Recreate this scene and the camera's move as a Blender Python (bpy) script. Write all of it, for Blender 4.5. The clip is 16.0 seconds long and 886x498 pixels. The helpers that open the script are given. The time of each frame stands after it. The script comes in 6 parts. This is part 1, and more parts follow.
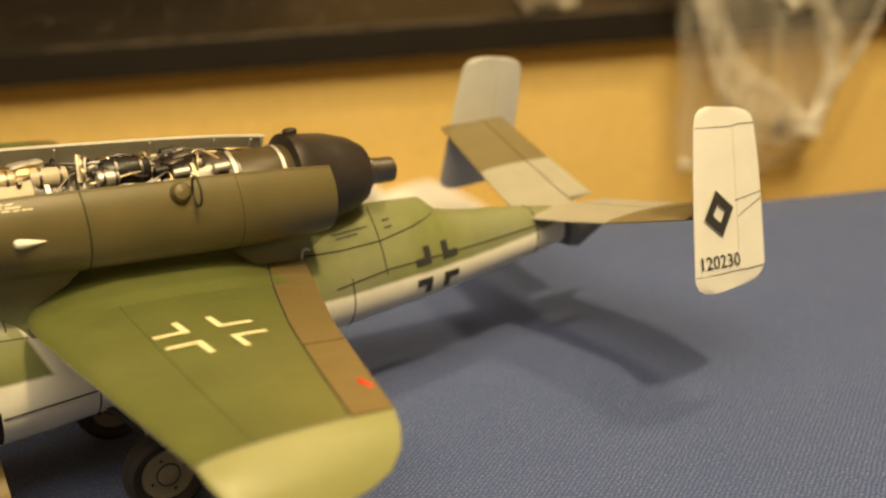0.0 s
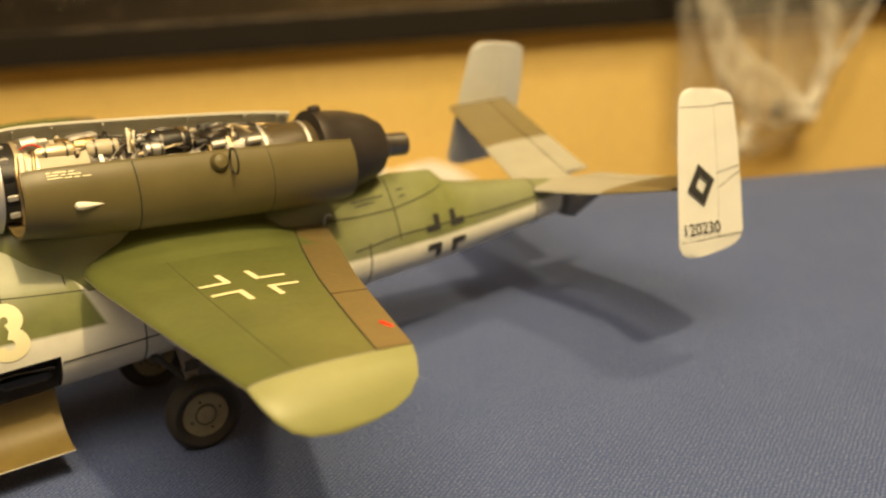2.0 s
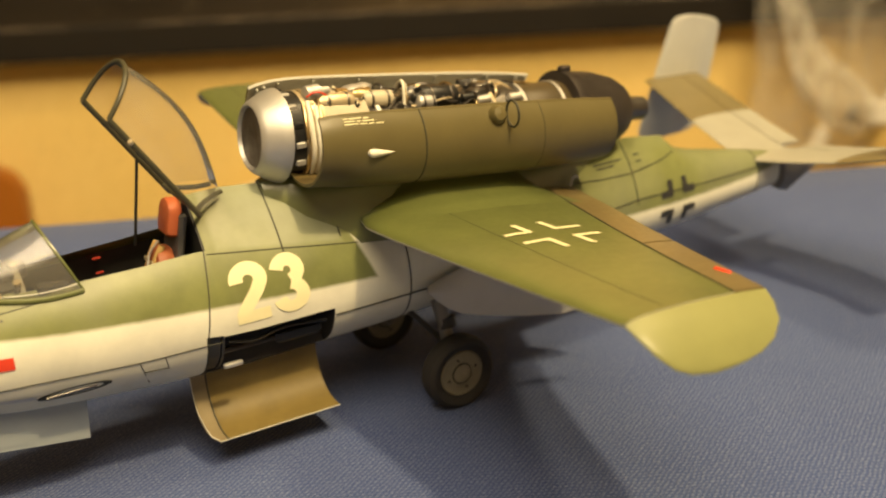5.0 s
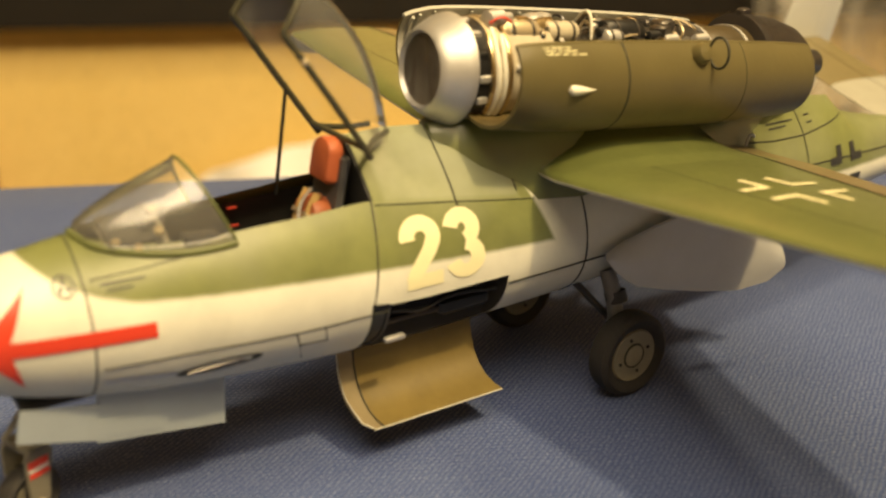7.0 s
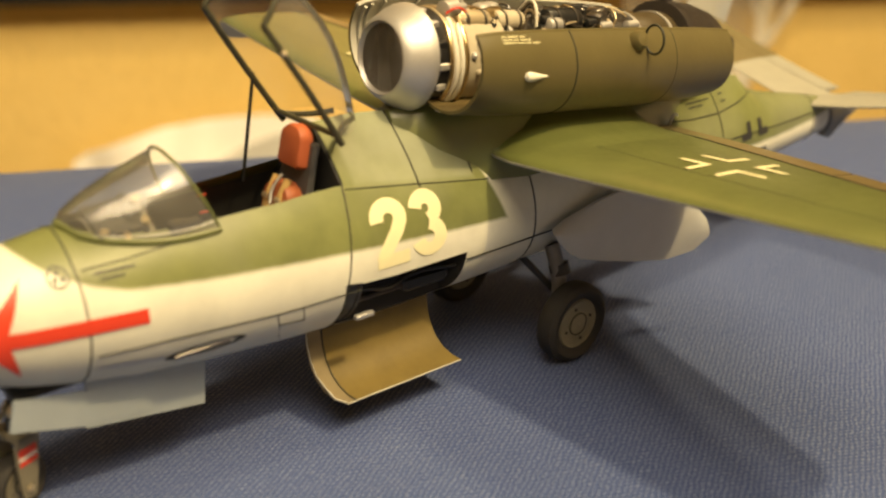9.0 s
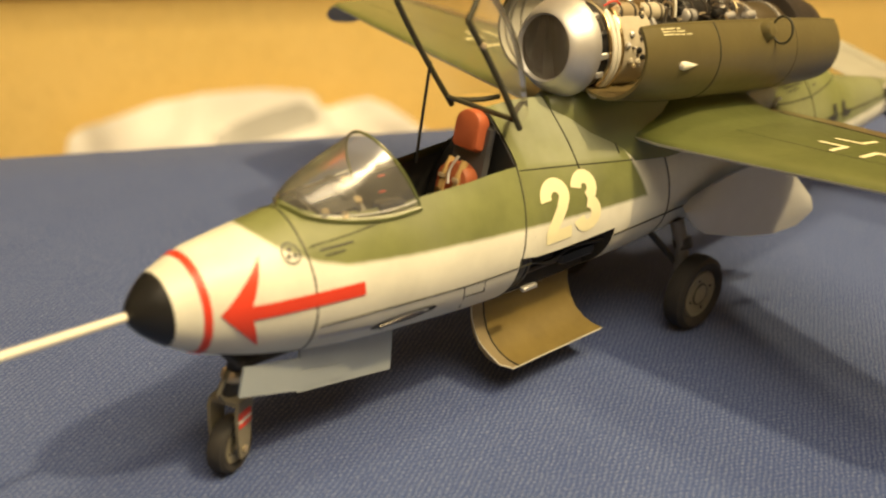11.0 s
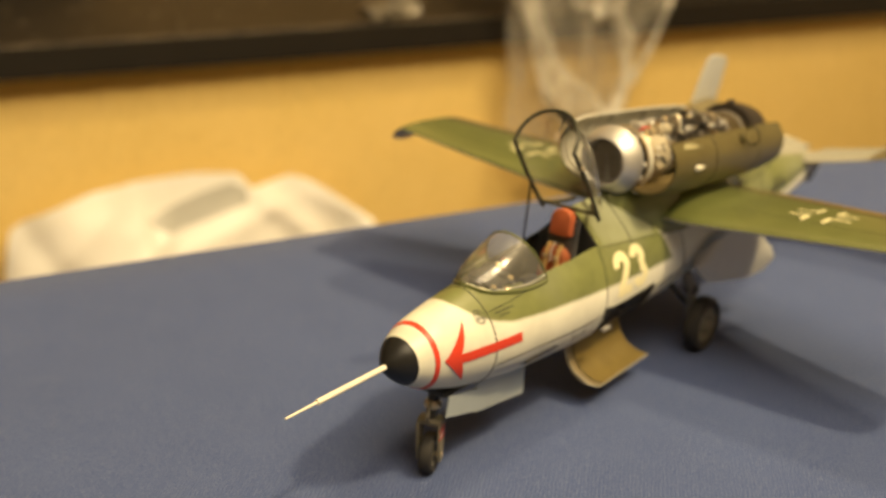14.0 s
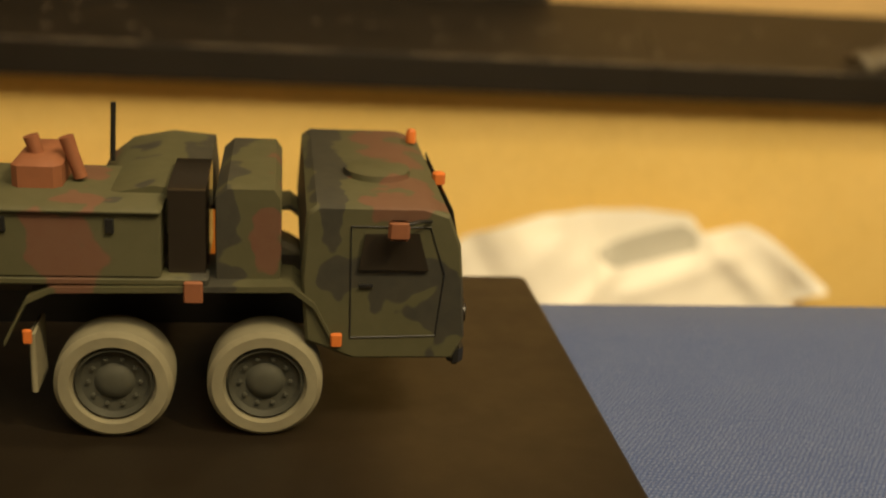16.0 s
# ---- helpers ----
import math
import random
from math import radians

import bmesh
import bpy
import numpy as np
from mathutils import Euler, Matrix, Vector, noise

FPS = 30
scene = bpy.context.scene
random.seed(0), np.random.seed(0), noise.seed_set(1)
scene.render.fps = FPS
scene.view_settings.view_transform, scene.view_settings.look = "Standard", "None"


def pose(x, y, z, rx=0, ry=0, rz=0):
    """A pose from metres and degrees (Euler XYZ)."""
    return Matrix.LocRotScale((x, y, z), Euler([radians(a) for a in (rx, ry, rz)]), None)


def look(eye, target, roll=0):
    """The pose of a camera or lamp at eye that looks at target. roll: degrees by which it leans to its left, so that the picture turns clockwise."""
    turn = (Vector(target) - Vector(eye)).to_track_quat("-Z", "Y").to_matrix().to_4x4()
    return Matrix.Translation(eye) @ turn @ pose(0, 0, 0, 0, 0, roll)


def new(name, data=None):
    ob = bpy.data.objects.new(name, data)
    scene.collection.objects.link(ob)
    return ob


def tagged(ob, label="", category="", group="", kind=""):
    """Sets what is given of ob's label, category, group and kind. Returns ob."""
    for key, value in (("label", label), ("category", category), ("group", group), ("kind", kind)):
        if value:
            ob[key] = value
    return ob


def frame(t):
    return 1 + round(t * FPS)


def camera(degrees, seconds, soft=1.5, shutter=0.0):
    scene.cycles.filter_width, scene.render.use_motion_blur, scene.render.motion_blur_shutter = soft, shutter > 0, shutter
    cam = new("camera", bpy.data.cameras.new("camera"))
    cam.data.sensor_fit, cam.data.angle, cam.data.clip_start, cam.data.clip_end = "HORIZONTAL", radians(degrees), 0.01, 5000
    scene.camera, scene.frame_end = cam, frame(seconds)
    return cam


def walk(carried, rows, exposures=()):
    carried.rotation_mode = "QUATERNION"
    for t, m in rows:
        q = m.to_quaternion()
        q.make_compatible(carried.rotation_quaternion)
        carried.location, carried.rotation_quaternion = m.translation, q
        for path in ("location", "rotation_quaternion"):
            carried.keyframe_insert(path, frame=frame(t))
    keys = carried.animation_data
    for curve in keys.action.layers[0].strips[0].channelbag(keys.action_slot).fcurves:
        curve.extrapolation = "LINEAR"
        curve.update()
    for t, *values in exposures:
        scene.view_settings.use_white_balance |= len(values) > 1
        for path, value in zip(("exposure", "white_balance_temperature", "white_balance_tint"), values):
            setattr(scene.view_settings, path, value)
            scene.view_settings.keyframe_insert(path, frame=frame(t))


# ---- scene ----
# The model aircraft is set out at its full size in metres and built at 1:32 (K); the table and the room use the same units.
K = 1 / 32
YAW = 23.40          # the aircraft's turn on the table, degrees

cam = camera(44.14, 16.0, soft=2.2)
# a compact camera close to its subject: the room behind falls out of focus
cam.data.dof.use_dof = True
cam.data.dof.focus_distance = 0.235
cam.data.dof.aperture_fstop = 12.5
PATH = [
    (0, (2.583, -7.332, 4.480), (4.567, -4.177, 3.029), -2.50),
    (0.5, (2.647, -7.466, 4.639), (4.559, -4.333, 3.050), -2.93),
    (1, (2.326, -7.739, 4.619), (4.232, -4.595, 3.043), -2.95),
    (1.5, (2.232, -7.827, 4.781), (4.175, -4.683, 3.251), -2.71),
    (2, (2.060, -8.055, 4.679), (4.023, -4.913, 3.171), -2.28),
    (2.5, (1.688, -8.199, 4.669), (3.664, -5.055, 3.179), -2.07),
    (3, (1.230, -7.981, 4.706), (3.165, -4.811, 3.221), -2.07),
    (3.5, (0.995, -7.751, 4.707), (2.905, -4.569, 3.217), -2.09),
    (4, (0.769, -7.472, 4.757), (2.669, -4.289, 3.256), -1.79),
    (4.2, (0.661, -7.401, 4.672), (2.552, -4.201, 3.194), -1.87),
    (6.3, (0.051, -5.982, 4.064), (2.058, -2.852, 2.590), -0.24),
    (6.5, (-0.094, -5.725, 3.999), (1.935, -2.615, 2.511), 0.14),
    (7, (-0.337, -5.391, 3.698), (1.739, -2.317, 2.202), 0.94),
    (7.5, (-0.514, -5.336, 3.589), (1.593, -2.304, 2.051), 1.22),
    (8, (-0.624, -5.570, 3.627), (1.527, -2.578, 2.070), 2.06),
    (8.2, (-0.725, -5.551, 3.750), (1.497, -2.607, 2.201), 2.25),
    (10.3, (-1.367, -4.796, 3.927), (1.152, -2.173, 2.262), 2.34),
    (10.5, (-1.565, -4.781, 4.005), (0.952, -2.165, 2.326), 2.50),
    (11, (-2.305, -4.739, 4.010), (0.229, -2.122, 2.358), 2.97),
    (11.5, (-2.796, -4.773, 4.057), (-0.256, -2.134, 2.449), 2.68),
    (12, (-3.131, -4.834, 4.052), (-0.565, -2.212, 2.457), 2.76),
    (12.5, (-3.380, -4.838, 4.214), (-0.793, -2.237, 2.620), 3.02),
    (13, (-3.752, -4.987, 4.480), (-1.134, -2.401, 2.913), 3.19),
    (13.5, (-4.527, -5.148, 4.620), (-1.819, -2.625, 3.104), 2.45),
    (14, (-5.702, -5.160, 5.233), (-2.797, -2.820, 3.791), 1.30),
    (14.2, (-5.982, -4.915, 5.672), (-3.016, -2.609, 4.300), 1.03),
    (14.5, (-6.467, -3.445, 6.055), (-3.638, -0.941, 4.741), 0.87),
    (14.8, (-6.111, -2.363, 5.494), (-3.608, 0.478, 4.205), 0.61),
    (15, (-6.330, -1.912, 5.363), (-4.018, 1.062, 4.019), 1.89),
    (15.1, (-6.542, -1.738, 5.189), (-4.284, 1.270, 3.827), 2.07),
    (15.5, (-7.114, -0.516, 4.561), (-5.078, 2.627, 3.155), 3.93),
    (16, (-7.125, -0.735, 4.038), (-5.094, 2.442, 2.704), 4.00),
]


def room(p):
    """From the aircraft's axes to the room's."""
    return Matrix.Rotation(radians(YAW), 3, "Z") @ Vector(p) * K


walk(cam, [(t, look(room(eye), room(target), roll)) for t, eye, target, roll in PATH],
     exposures=[(0.0, -0.46, 6850, 10), (1.5, -0.40, 6950, 10), (4.0, -0.31, 6850, 10), (7.0, -0.25, 6800, 10), (10.5, -0.23, 6650, 10), (12.0, -0.41, 6550, 10), (14.0, -0.37, 6700, 10),
                (14.5, -0.64, 7250, 10), (15.0, -1.21, 7600, 10), (15.5, -1.00, 7000, 10), (16.0, -0.52, 6700, 8)])

# ---- light ----
world = bpy.data.worlds.new("world")
scene.world = world
world.use_nodes = True
bg = world.node_tree.nodes["Background"]
bg.inputs[0].default_value = (1.0, 0.82, 0.62, 1)
bg.inputs[1].default_value = 0.16
scene.view_settings.exposure = 0.0


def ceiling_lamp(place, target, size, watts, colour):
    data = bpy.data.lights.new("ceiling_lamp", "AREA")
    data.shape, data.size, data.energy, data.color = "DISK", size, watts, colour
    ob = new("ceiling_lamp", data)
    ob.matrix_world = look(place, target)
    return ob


WARM = (1.02, 0.765, 0.39)
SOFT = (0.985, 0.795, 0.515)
ceiling_lamp((0.442, -0.456, 1.065), (0.15, 0.1, 0), 0.055, 16.3, WARM)
# unseen lamp aimed at the far wall to brighten it
ceiling_lamp((0.70, 0.20, 1.25), (0.4, 0.98, 0), 0.14, 15.0, WARM)
# broad unseen fill lamp, added overhead to lift the shaded sides
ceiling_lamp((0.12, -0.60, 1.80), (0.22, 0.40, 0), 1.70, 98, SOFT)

# ---- materials ----
def nodes_of(name):
    m = bpy.data.materials.new(name)
    m.use_nodes = True
    nt = m.node_tree
    return m, nt, nt.nodes["Principled BSDF"]


def mixed(nt, fac, a, b, mode="MIX"):
    n = nt.nodes.new("ShaderNodeMix")
    n.data_type, n.blend_type = "RGBA", mode
    for i, v in ((0, fac), (6, a), (7, b)):
        if isinstance(v, (int, float)):
            n.inputs[i].default_value = v
        elif isinstance(v, tuple):
            n.inputs[i].default_value = (*v, 1)
        else:
            nt.links.new(v, n.inputs[i])
    return n.outputs[2]


def maths(nt, op, a, b=None, c=None):
    n = nt.nodes.new("ShaderNodeMath")
    n.operation = op
    for i, v in enumerate((a, b, c)):
        if v is None:
            continue
        if isinstance(v, (int, float)):
            n.inputs[i].default_value = v
        else:
            nt.links.new(v, n.inputs[i])
    return n.outputs[0]


def ramp(nt, fac, stops, mode="LINEAR"):
    n = nt.nodes.new("ShaderNodeValToRGB")
    n.color_ramp.interpolation = mode
    e = n.color_ramp.elements
    while len(e) < len(stops):
        e.new(0.5)
    for el, (p, c) in zip(e, stops):
        el.position = p
        el.color = (*c, 1) if isinstance(c, tuple) else (c, c, c, 1)
    if fac is not None:
        nt.links.new(fac, n.inputs[0])
    return n.outputs[0]


def noise_of(nt, scale, detail=4, rough=0.55, coords=None):
    n = nt.nodes.new("ShaderNodeTexNoise")
    n.inputs["Scale"].default_value, n.inputs["Detail"].default_value, n.inputs["Roughness"].default_value = scale, detail, rough
    if coords is not None:
        nt.links.new(coords, n.inputs["Vector"])
    return n.outputs["Fac"]


def bumped(nt, bsdf, height, strength, distance):
    b = nt.nodes.new("ShaderNodeBump")
    b.inputs["Strength"].default_value, b.inputs["Distance"].default_value = strength, distance
    nt.links.new(height, b.inputs["Height"])
    nt.links.new(b.outputs[0], bsdf.inputs["Normal"])


def plain(name, colour, rough=0.5, metal=0.0, vary=0.12, scale=220.0, bump=0.08, spec=0.4):
    """Paint, rubber or metal with a fine grain and slow patches."""
    m, nt, b = nodes_of(name)
    co = nt.nodes.new("ShaderNodeTexCoord").outputs["Object"]
    fine, slow = noise_of(nt, scale * 6, 3, 0.6, co), noise_of(nt, scale, 5, 0.6, co)
    dark = tuple(c * (1 - 1.6 * vary) for c in colour)
    light = tuple(min(1, c * (1 + 0.9 * vary)) for c in colour)
    nt.links.new(mixed(nt, slow, dark, light), b.inputs["Base Color"])
    nt.links.new(maths(nt, "MULTIPLY_ADD", fine, 0.18, rough - 0.09), b.inputs["Roughness"])
    b.inputs["Metallic"].default_value = metal
    b.inputs["Specular IOR Level"].default_value = spec
    if bump:
        bumped(nt, b, fine, bump, 0.0004)
    return m



def camouflage(name, stops, upper, lower, x0, x1, soft=0.0009, mottle=0.0):
    """Two paints that meet on a line z(x), given by stops of full-size (x, z)."""
    m, nt, b = nodes_of(name)
    co = nt.nodes.new("ShaderNodeTexCoord").outputs["Object"]
    sep = nt.nodes.new("ShaderNodeSeparateXYZ")
    nt.links.new(co, sep.inputs[0])
    along = maths(nt, "DIVIDE", maths(nt, "SUBTRACT", sep.outputs[0], x0 * K), (x1 - x0) * K)
    line = ramp(nt, along, [((x - x0) / (x1 - x0), z / 4) for x, z in stops])
    above = maths(nt, "SUBTRACT", sep.outputs[2], maths(nt, "MULTIPLY", line, 4 * K))
    wob = maths(nt, "MULTIPLY", maths(nt, "SUBTRACT", noise_of(nt, 320, 3, 0.5, co), 0.5), 0.0004)
    mask = maths(nt, "DIVIDE", maths(nt, "ADD", above, wob), soft)
    # behind a slanting edge below the wing root the lower paint covers the whole flank
    slant = maths(nt, "MULTIPLY_ADD", sep.outputs[2], -0.42, (3.82 + 0.42 * 1.20) * K)
    ahead = maths(nt, "DIVIDE", maths(nt, "SUBTRACT", slant, sep.outputs[0]), soft)
    behind = maths(nt, "DIVIDE", maths(nt, "SUBTRACT", sep.outputs[0], 5.45 * K), soft)
    over = maths(nt, "DIVIDE", maths(nt, "SUBTRACT", sep.outputs[2], 1.66 * K), soft)
    mask = maths(nt, "MINIMUM", mask, maths(nt, "MAXIMUM", maths(nt, "MAXIMUM", ahead, behind), over))
    clamp = nt.nodes.new("ShaderNodeClamp")
    nt.links.new(maths(nt, "ADD", mask, 0.5), clamp.inputs[0])
    slow, fine = noise_of(nt, 90, 5, 0.6, co), noise_of(nt, 1400, 3, 0.6, co)
    up = mixed(nt, ramp(nt, slow, [(0.3, 0.0), (0.75, 1.0)]), tuple(c * 0.80 for c in upper), tuple(c * 1.22 for c in upper))
    faded = ramp(nt, noise_of(nt, 34, 3, 0.5, co), [(0.42, 0.0), (0.68, 1.0)])
    up = mixed(nt, maths(nt, "MULTIPLY", faded, 0.35), up, tuple(0.5 * c + 0.16 for c in upper))
    if mottle:      # a paler, chalky panel behind the cockpit, above the flank seam
        inside = None
        sloped = maths(nt, "MULTIPLY_ADD", sep.outputs[0], 0.13, sep.outputs[2])
        for v, edge, sign in ((sep.outputs[0], 2.66, 1), (sep.outputs[0], 3.62, -1), (sloped, 1.605 + 0.13 * 2.6, 1)):
            side_ = maths(nt, "MULTIPLY", maths(nt, "SUBTRACT", v, edge * K), sign / 0.0012)
            inside = side_ if inside is None else maths(nt, "MINIMUM", inside, side_)
        held = nt.nodes.new("ShaderNodeClamp")
        nt.links.new(inside, held.inputs[0])
        cloudy = maths(nt, "MULTIPLY_ADD", noise_of(nt, 60, 4, 0.6, co), 0.9, mottle - 0.45)
        up = mixed(nt, maths(nt, "MULTIPLY", held.outputs[0], cloudy), up, (0.36, 0.38, 0.29))
    low = mixed(nt, ramp(nt, slow, [(0.25, 0.0), (0.7, 1.0)]), tuple(c * 0.86 for c in lower), tuple(min(1, c * 1.06) for c in lower))
    col = mixed(nt, clamp.outputs[0], low, up)
    nt.links.new(col, b.inputs["Base Color"])
    nt.links.new(maths(nt, "MULTIPLY_ADD", fine, 0.14, 0.37), b.inputs["Roughness"])
    b.inputs["Specular IOR Level"].default_value = 0.4
    b.inputs["Coat Weight"].default_value, b.inputs["Coat Roughness"].default_value = 0.12, 0.34
    bumped(nt, b, fine, 0.05, 0.0003)
    return m


FUSE_LINE = [(0.0, 2.2), (0.55, 1.75), (0.72, 1.585), (0.82, 1.505), (1.0, 1.416), (1.19, 1.361), (1.54, 1.328), (2.02, 1.300), (2.6, 1.27), (3.82, 1.20), (3.9, 1.2),
             (5.2, 1.16), (5.6, 1.12), (6.1, 1.09), (6.9, 1.08), (7.4, 1.085), (8.0, 1.10), (8.6, 1.14)]
M_FUSE = camouflage("fuselage_paint", FUSE_LINE, (0.150, 0.165, 0.056), (0.645, 0.635, 0.525), 0.0, 8.6, mottle=0.30)
M_GREEN = plain("green_paint", (0.112, 0.128, 0.035), 0.40, vary=0.2, scale=90, spec=0.75)
M_BROWN = plain("brown_green_paint", (0.155, 0.115, 0.045), 0.45, vary=0.15, scale=120)
# paler green paints in the lamp light caught by the turned-down tips
M_TIP = plain("lit_green_paint", (0.205, 0.21, 0.078), 0.42, vary=0.1, scale=120)
for paint in (M_GREEN, M_BROWN):     # a satin varnish over the wing paints
    varnish = paint.node_tree.nodes["Principled BSDF"]
    varnish.inputs["Coat Weight"].default_value, varnish.inputs["Coat Roughness"].default_value = 0.6, 0.24
M_COWL = plain("olive_brown_paint", (0.106, 0.087, 0.034), 0.40, vary=0.15, scale=110)
M_SHROUD = plain("dark_brown_paint", (0.058, 0.042, 0.018), 0.45, vary=0.2, scale=130)
M_DOOR = plain("light_grey_paint", (0.53, 0.535, 0.51), 0.34, vary=0.08, scale=140)
M_FRAME = plain("dark_frame_paint", (0.055, 0.052, 0.030), 0.42, vary=0.15)
M_GREY = plain("blue_grey_paint", (0.33, 0.375, 0.40), 0.42, vary=0.10, scale=140)
M_TAIL_IN = plain("greyed_ivory_paint", (0.32, 0.31, 0.25), 0.42, vary=0.10, scale=150)
M_UNDER = plain("grey_underside_paint", (0.45, 0.44, 0.38), 0.5, vary=0.12, scale=120)
M_DUCT = plain("dark_duct", (0.15, 0.13, 0.10), 0.5, 0.4, vary=0.2)
M_FIN = plain("ivory_paint", (0.61, 0.615, 0.56), 0.40, vary=0.06, scale=150)
M_TAIL_TOP = plain("tail_brown_paint", (0.16, 0.13, 0.06), 0.42, vary=0.12, scale=150)
M_RED = plain("red_paint", (0.62, 0.05, 0.02), 0.4, vary=0.08)
M_LEVER = plain("dull_red_paint", (0.34, 0.035, 0.02), 0.5, vary=0.1)
M_BLACK = plain("black_paint", (0.012, 0.012, 0.012), 0.38, vary=0.2)
M_DECAL = plain("dark_decal", (0.03, 0.03, 0.028), 0.45, vary=0.1)
M_LINE = plain("panel_line_wash", (0.035, 0.035, 0.022), 0.6, vary=0.2, bump=0)
M_CREAM = plain("cream_decal", (0.74, 0.69, 0.42), 0.42, vary=0.05)
M_SILVER = plain("bare_aluminium", (0.55, 0.54, 0.51), 0.46, 0.75, vary=0.12, scale=160)
M_STEEL = plain("dark_steel", (0.20, 0.19, 0.18), 0.36, 1.0, vary=0.25, scale=260)
M_CASING = plain("cream_casing_paint", (0.44, 0.39, 0.28), 0.45, vary=0.2, scale=200)
M_BRASS = plain("brass_pipe", (0.55, 0.42, 0.22), 0.30, 1.0, vary=0.15)
M_CONE = plain("burnt_dark_metal", (0.055, 0.047, 0.042), 0.42, 0.55, vary=0.25, scale=160)
M_INNER = plain("dark_cockpit_grey", (0.036, 0.036, 0.036), 0.55, vary=0.2)
M_RUBBER = plain("tyre_rubber", (0.028, 0.026, 0.024), 0.72, vary=0.25)
M_HUB = plain("hub_paint", (0.205, 0.185, 0.130), 0.5, vary=0.25)
M_LEATHER = plain("red_leather", (0.46, 0.115, 0.045), 0.48, vary=0.15, bump=0.2)
M_WORN_LEATHER = plain("worn_brown_leather", (0.33, 0.095, 0.036), 0.5, vary=0.25, bump=0.2)
M_STRAP = plain("tan_strap", (0.48, 0.32, 0.12), 0.45, vary=0.2)
M_PITOT = plain("ivory_tube", (0.70, 0.67, 0.55), 0.4, vary=0.04)
M_TAILCAP = plain("dull_grey_metal", (0.20, 0.195, 0.185), 0.5, 0.2, vary=0.2)
M_SEAT = plain("dark_seat_grey", (0.075, 0.075, 0.078), 0.5, vary=0.2)
M_COAMING = plain("grey_coaming", (0.21, 0.195, 0.155), 0.55, vary=0.25)
M_BARE = plain("bare_tan_strip", (0.22, 0.175, 0.095), 0.5, vary=0.2, scale=140)
M_PRIMER = plain("ochre_primer", (0.170, 0.124, 0.036), 0.5, vary=0.3, scale=110)


def glass(name, colour=(0.96, 0.95, 0.9), rough=0.20, ior=1.40, dust=0.15, streak=0.0, sheen=0.07, ripple=0.0):
    m, nt, b = nodes_of(name)
    # a thin moulded shell: clear, glossy, with a faint dusty veil
    clear, shine, veil = (nt.nodes.new("ShaderNodeBsdf" + k) for k in ("Transparent", "Glossy", "Diffuse"))
    clear.inputs[0].default_value = (*colour, 1)
    shine.inputs["Roughness"].default_value = rough
    if ripple:      # slight waves of the moulding break the highlight up
        wave = nt.nodes.new("ShaderNodeBump")
        wave.inputs["Strength"].default_value, wave.inputs["Distance"].default_value = ripple, 0.002
        nt.links.new(noise_of(nt, 110, 2, 0.5, nt.nodes.new("ShaderNodeTexCoord").outputs["Object"]), wave.inputs["Height"])
        nt.links.new(wave.outputs[0], shine.inputs["Normal"])
    veil.inputs[0].default_value = (0.7, 0.68, 0.6, 1)
    edge = nt.nodes.new("ShaderNodeFresnel")
    edge.inputs["IOR"].default_value = ior
    dusty, shell = nt.nodes.new("ShaderNodeMixShader"), nt.nodes.new("ShaderNodeMixShader")
    co = nt.nodes.new("ShaderNodeTexCoord").outputs["Object"]
    amount = maths(nt, "MULTIPLY_ADD", noise_of(nt, 160, 4, 0.6, co), dust, dust * 0.4)
    if streak:      # white streaks paint the bright reflections on crumpled film
        long = nt.nodes.new("ShaderNodeMapping")
        long.inputs["Scale"].default_value = (1.0, 1.0, 0.3)
        nt.links.new(co, long.inputs[0])
        crease = noise_of(nt, 26, 4, 0.65, long.outputs[0])
        amount = maths(nt, "MULTIPLY_ADD", ramp(nt, crease, [(0.48, 0.0), (0.70, 1.0)]), streak, amount)
    nt.links.new(amount, dusty.inputs[0])
    nt.links.new(clear.outputs[0], dusty.inputs[1])
    nt.links.new(veil.outputs[0], dusty.inputs[2])
    nt.links.new(maths(nt, "MULTIPLY_ADD", edge.outputs[0], 1.2, sheen), shell.inputs[0])
    nt.links.new(dusty.outputs[0], shell.inputs[1])
    nt.links.new(shine.outputs[0], shell.inputs[2])
    nt.nodes.remove(b)
    nt.links.new(shell.outputs[0], nt.nodes["Material Output"].inputs[0])
    return m


M_GLASS = glass("clear_windscreen_plastic", rough=0.23, ior=1.20, dust=0.12, sheen=0.065, ripple=0.28)
M_CANOPY = glass("clear_canopy_plastic", rough=0.16, ior=1.10, dust=0.10, sheen=0.03)


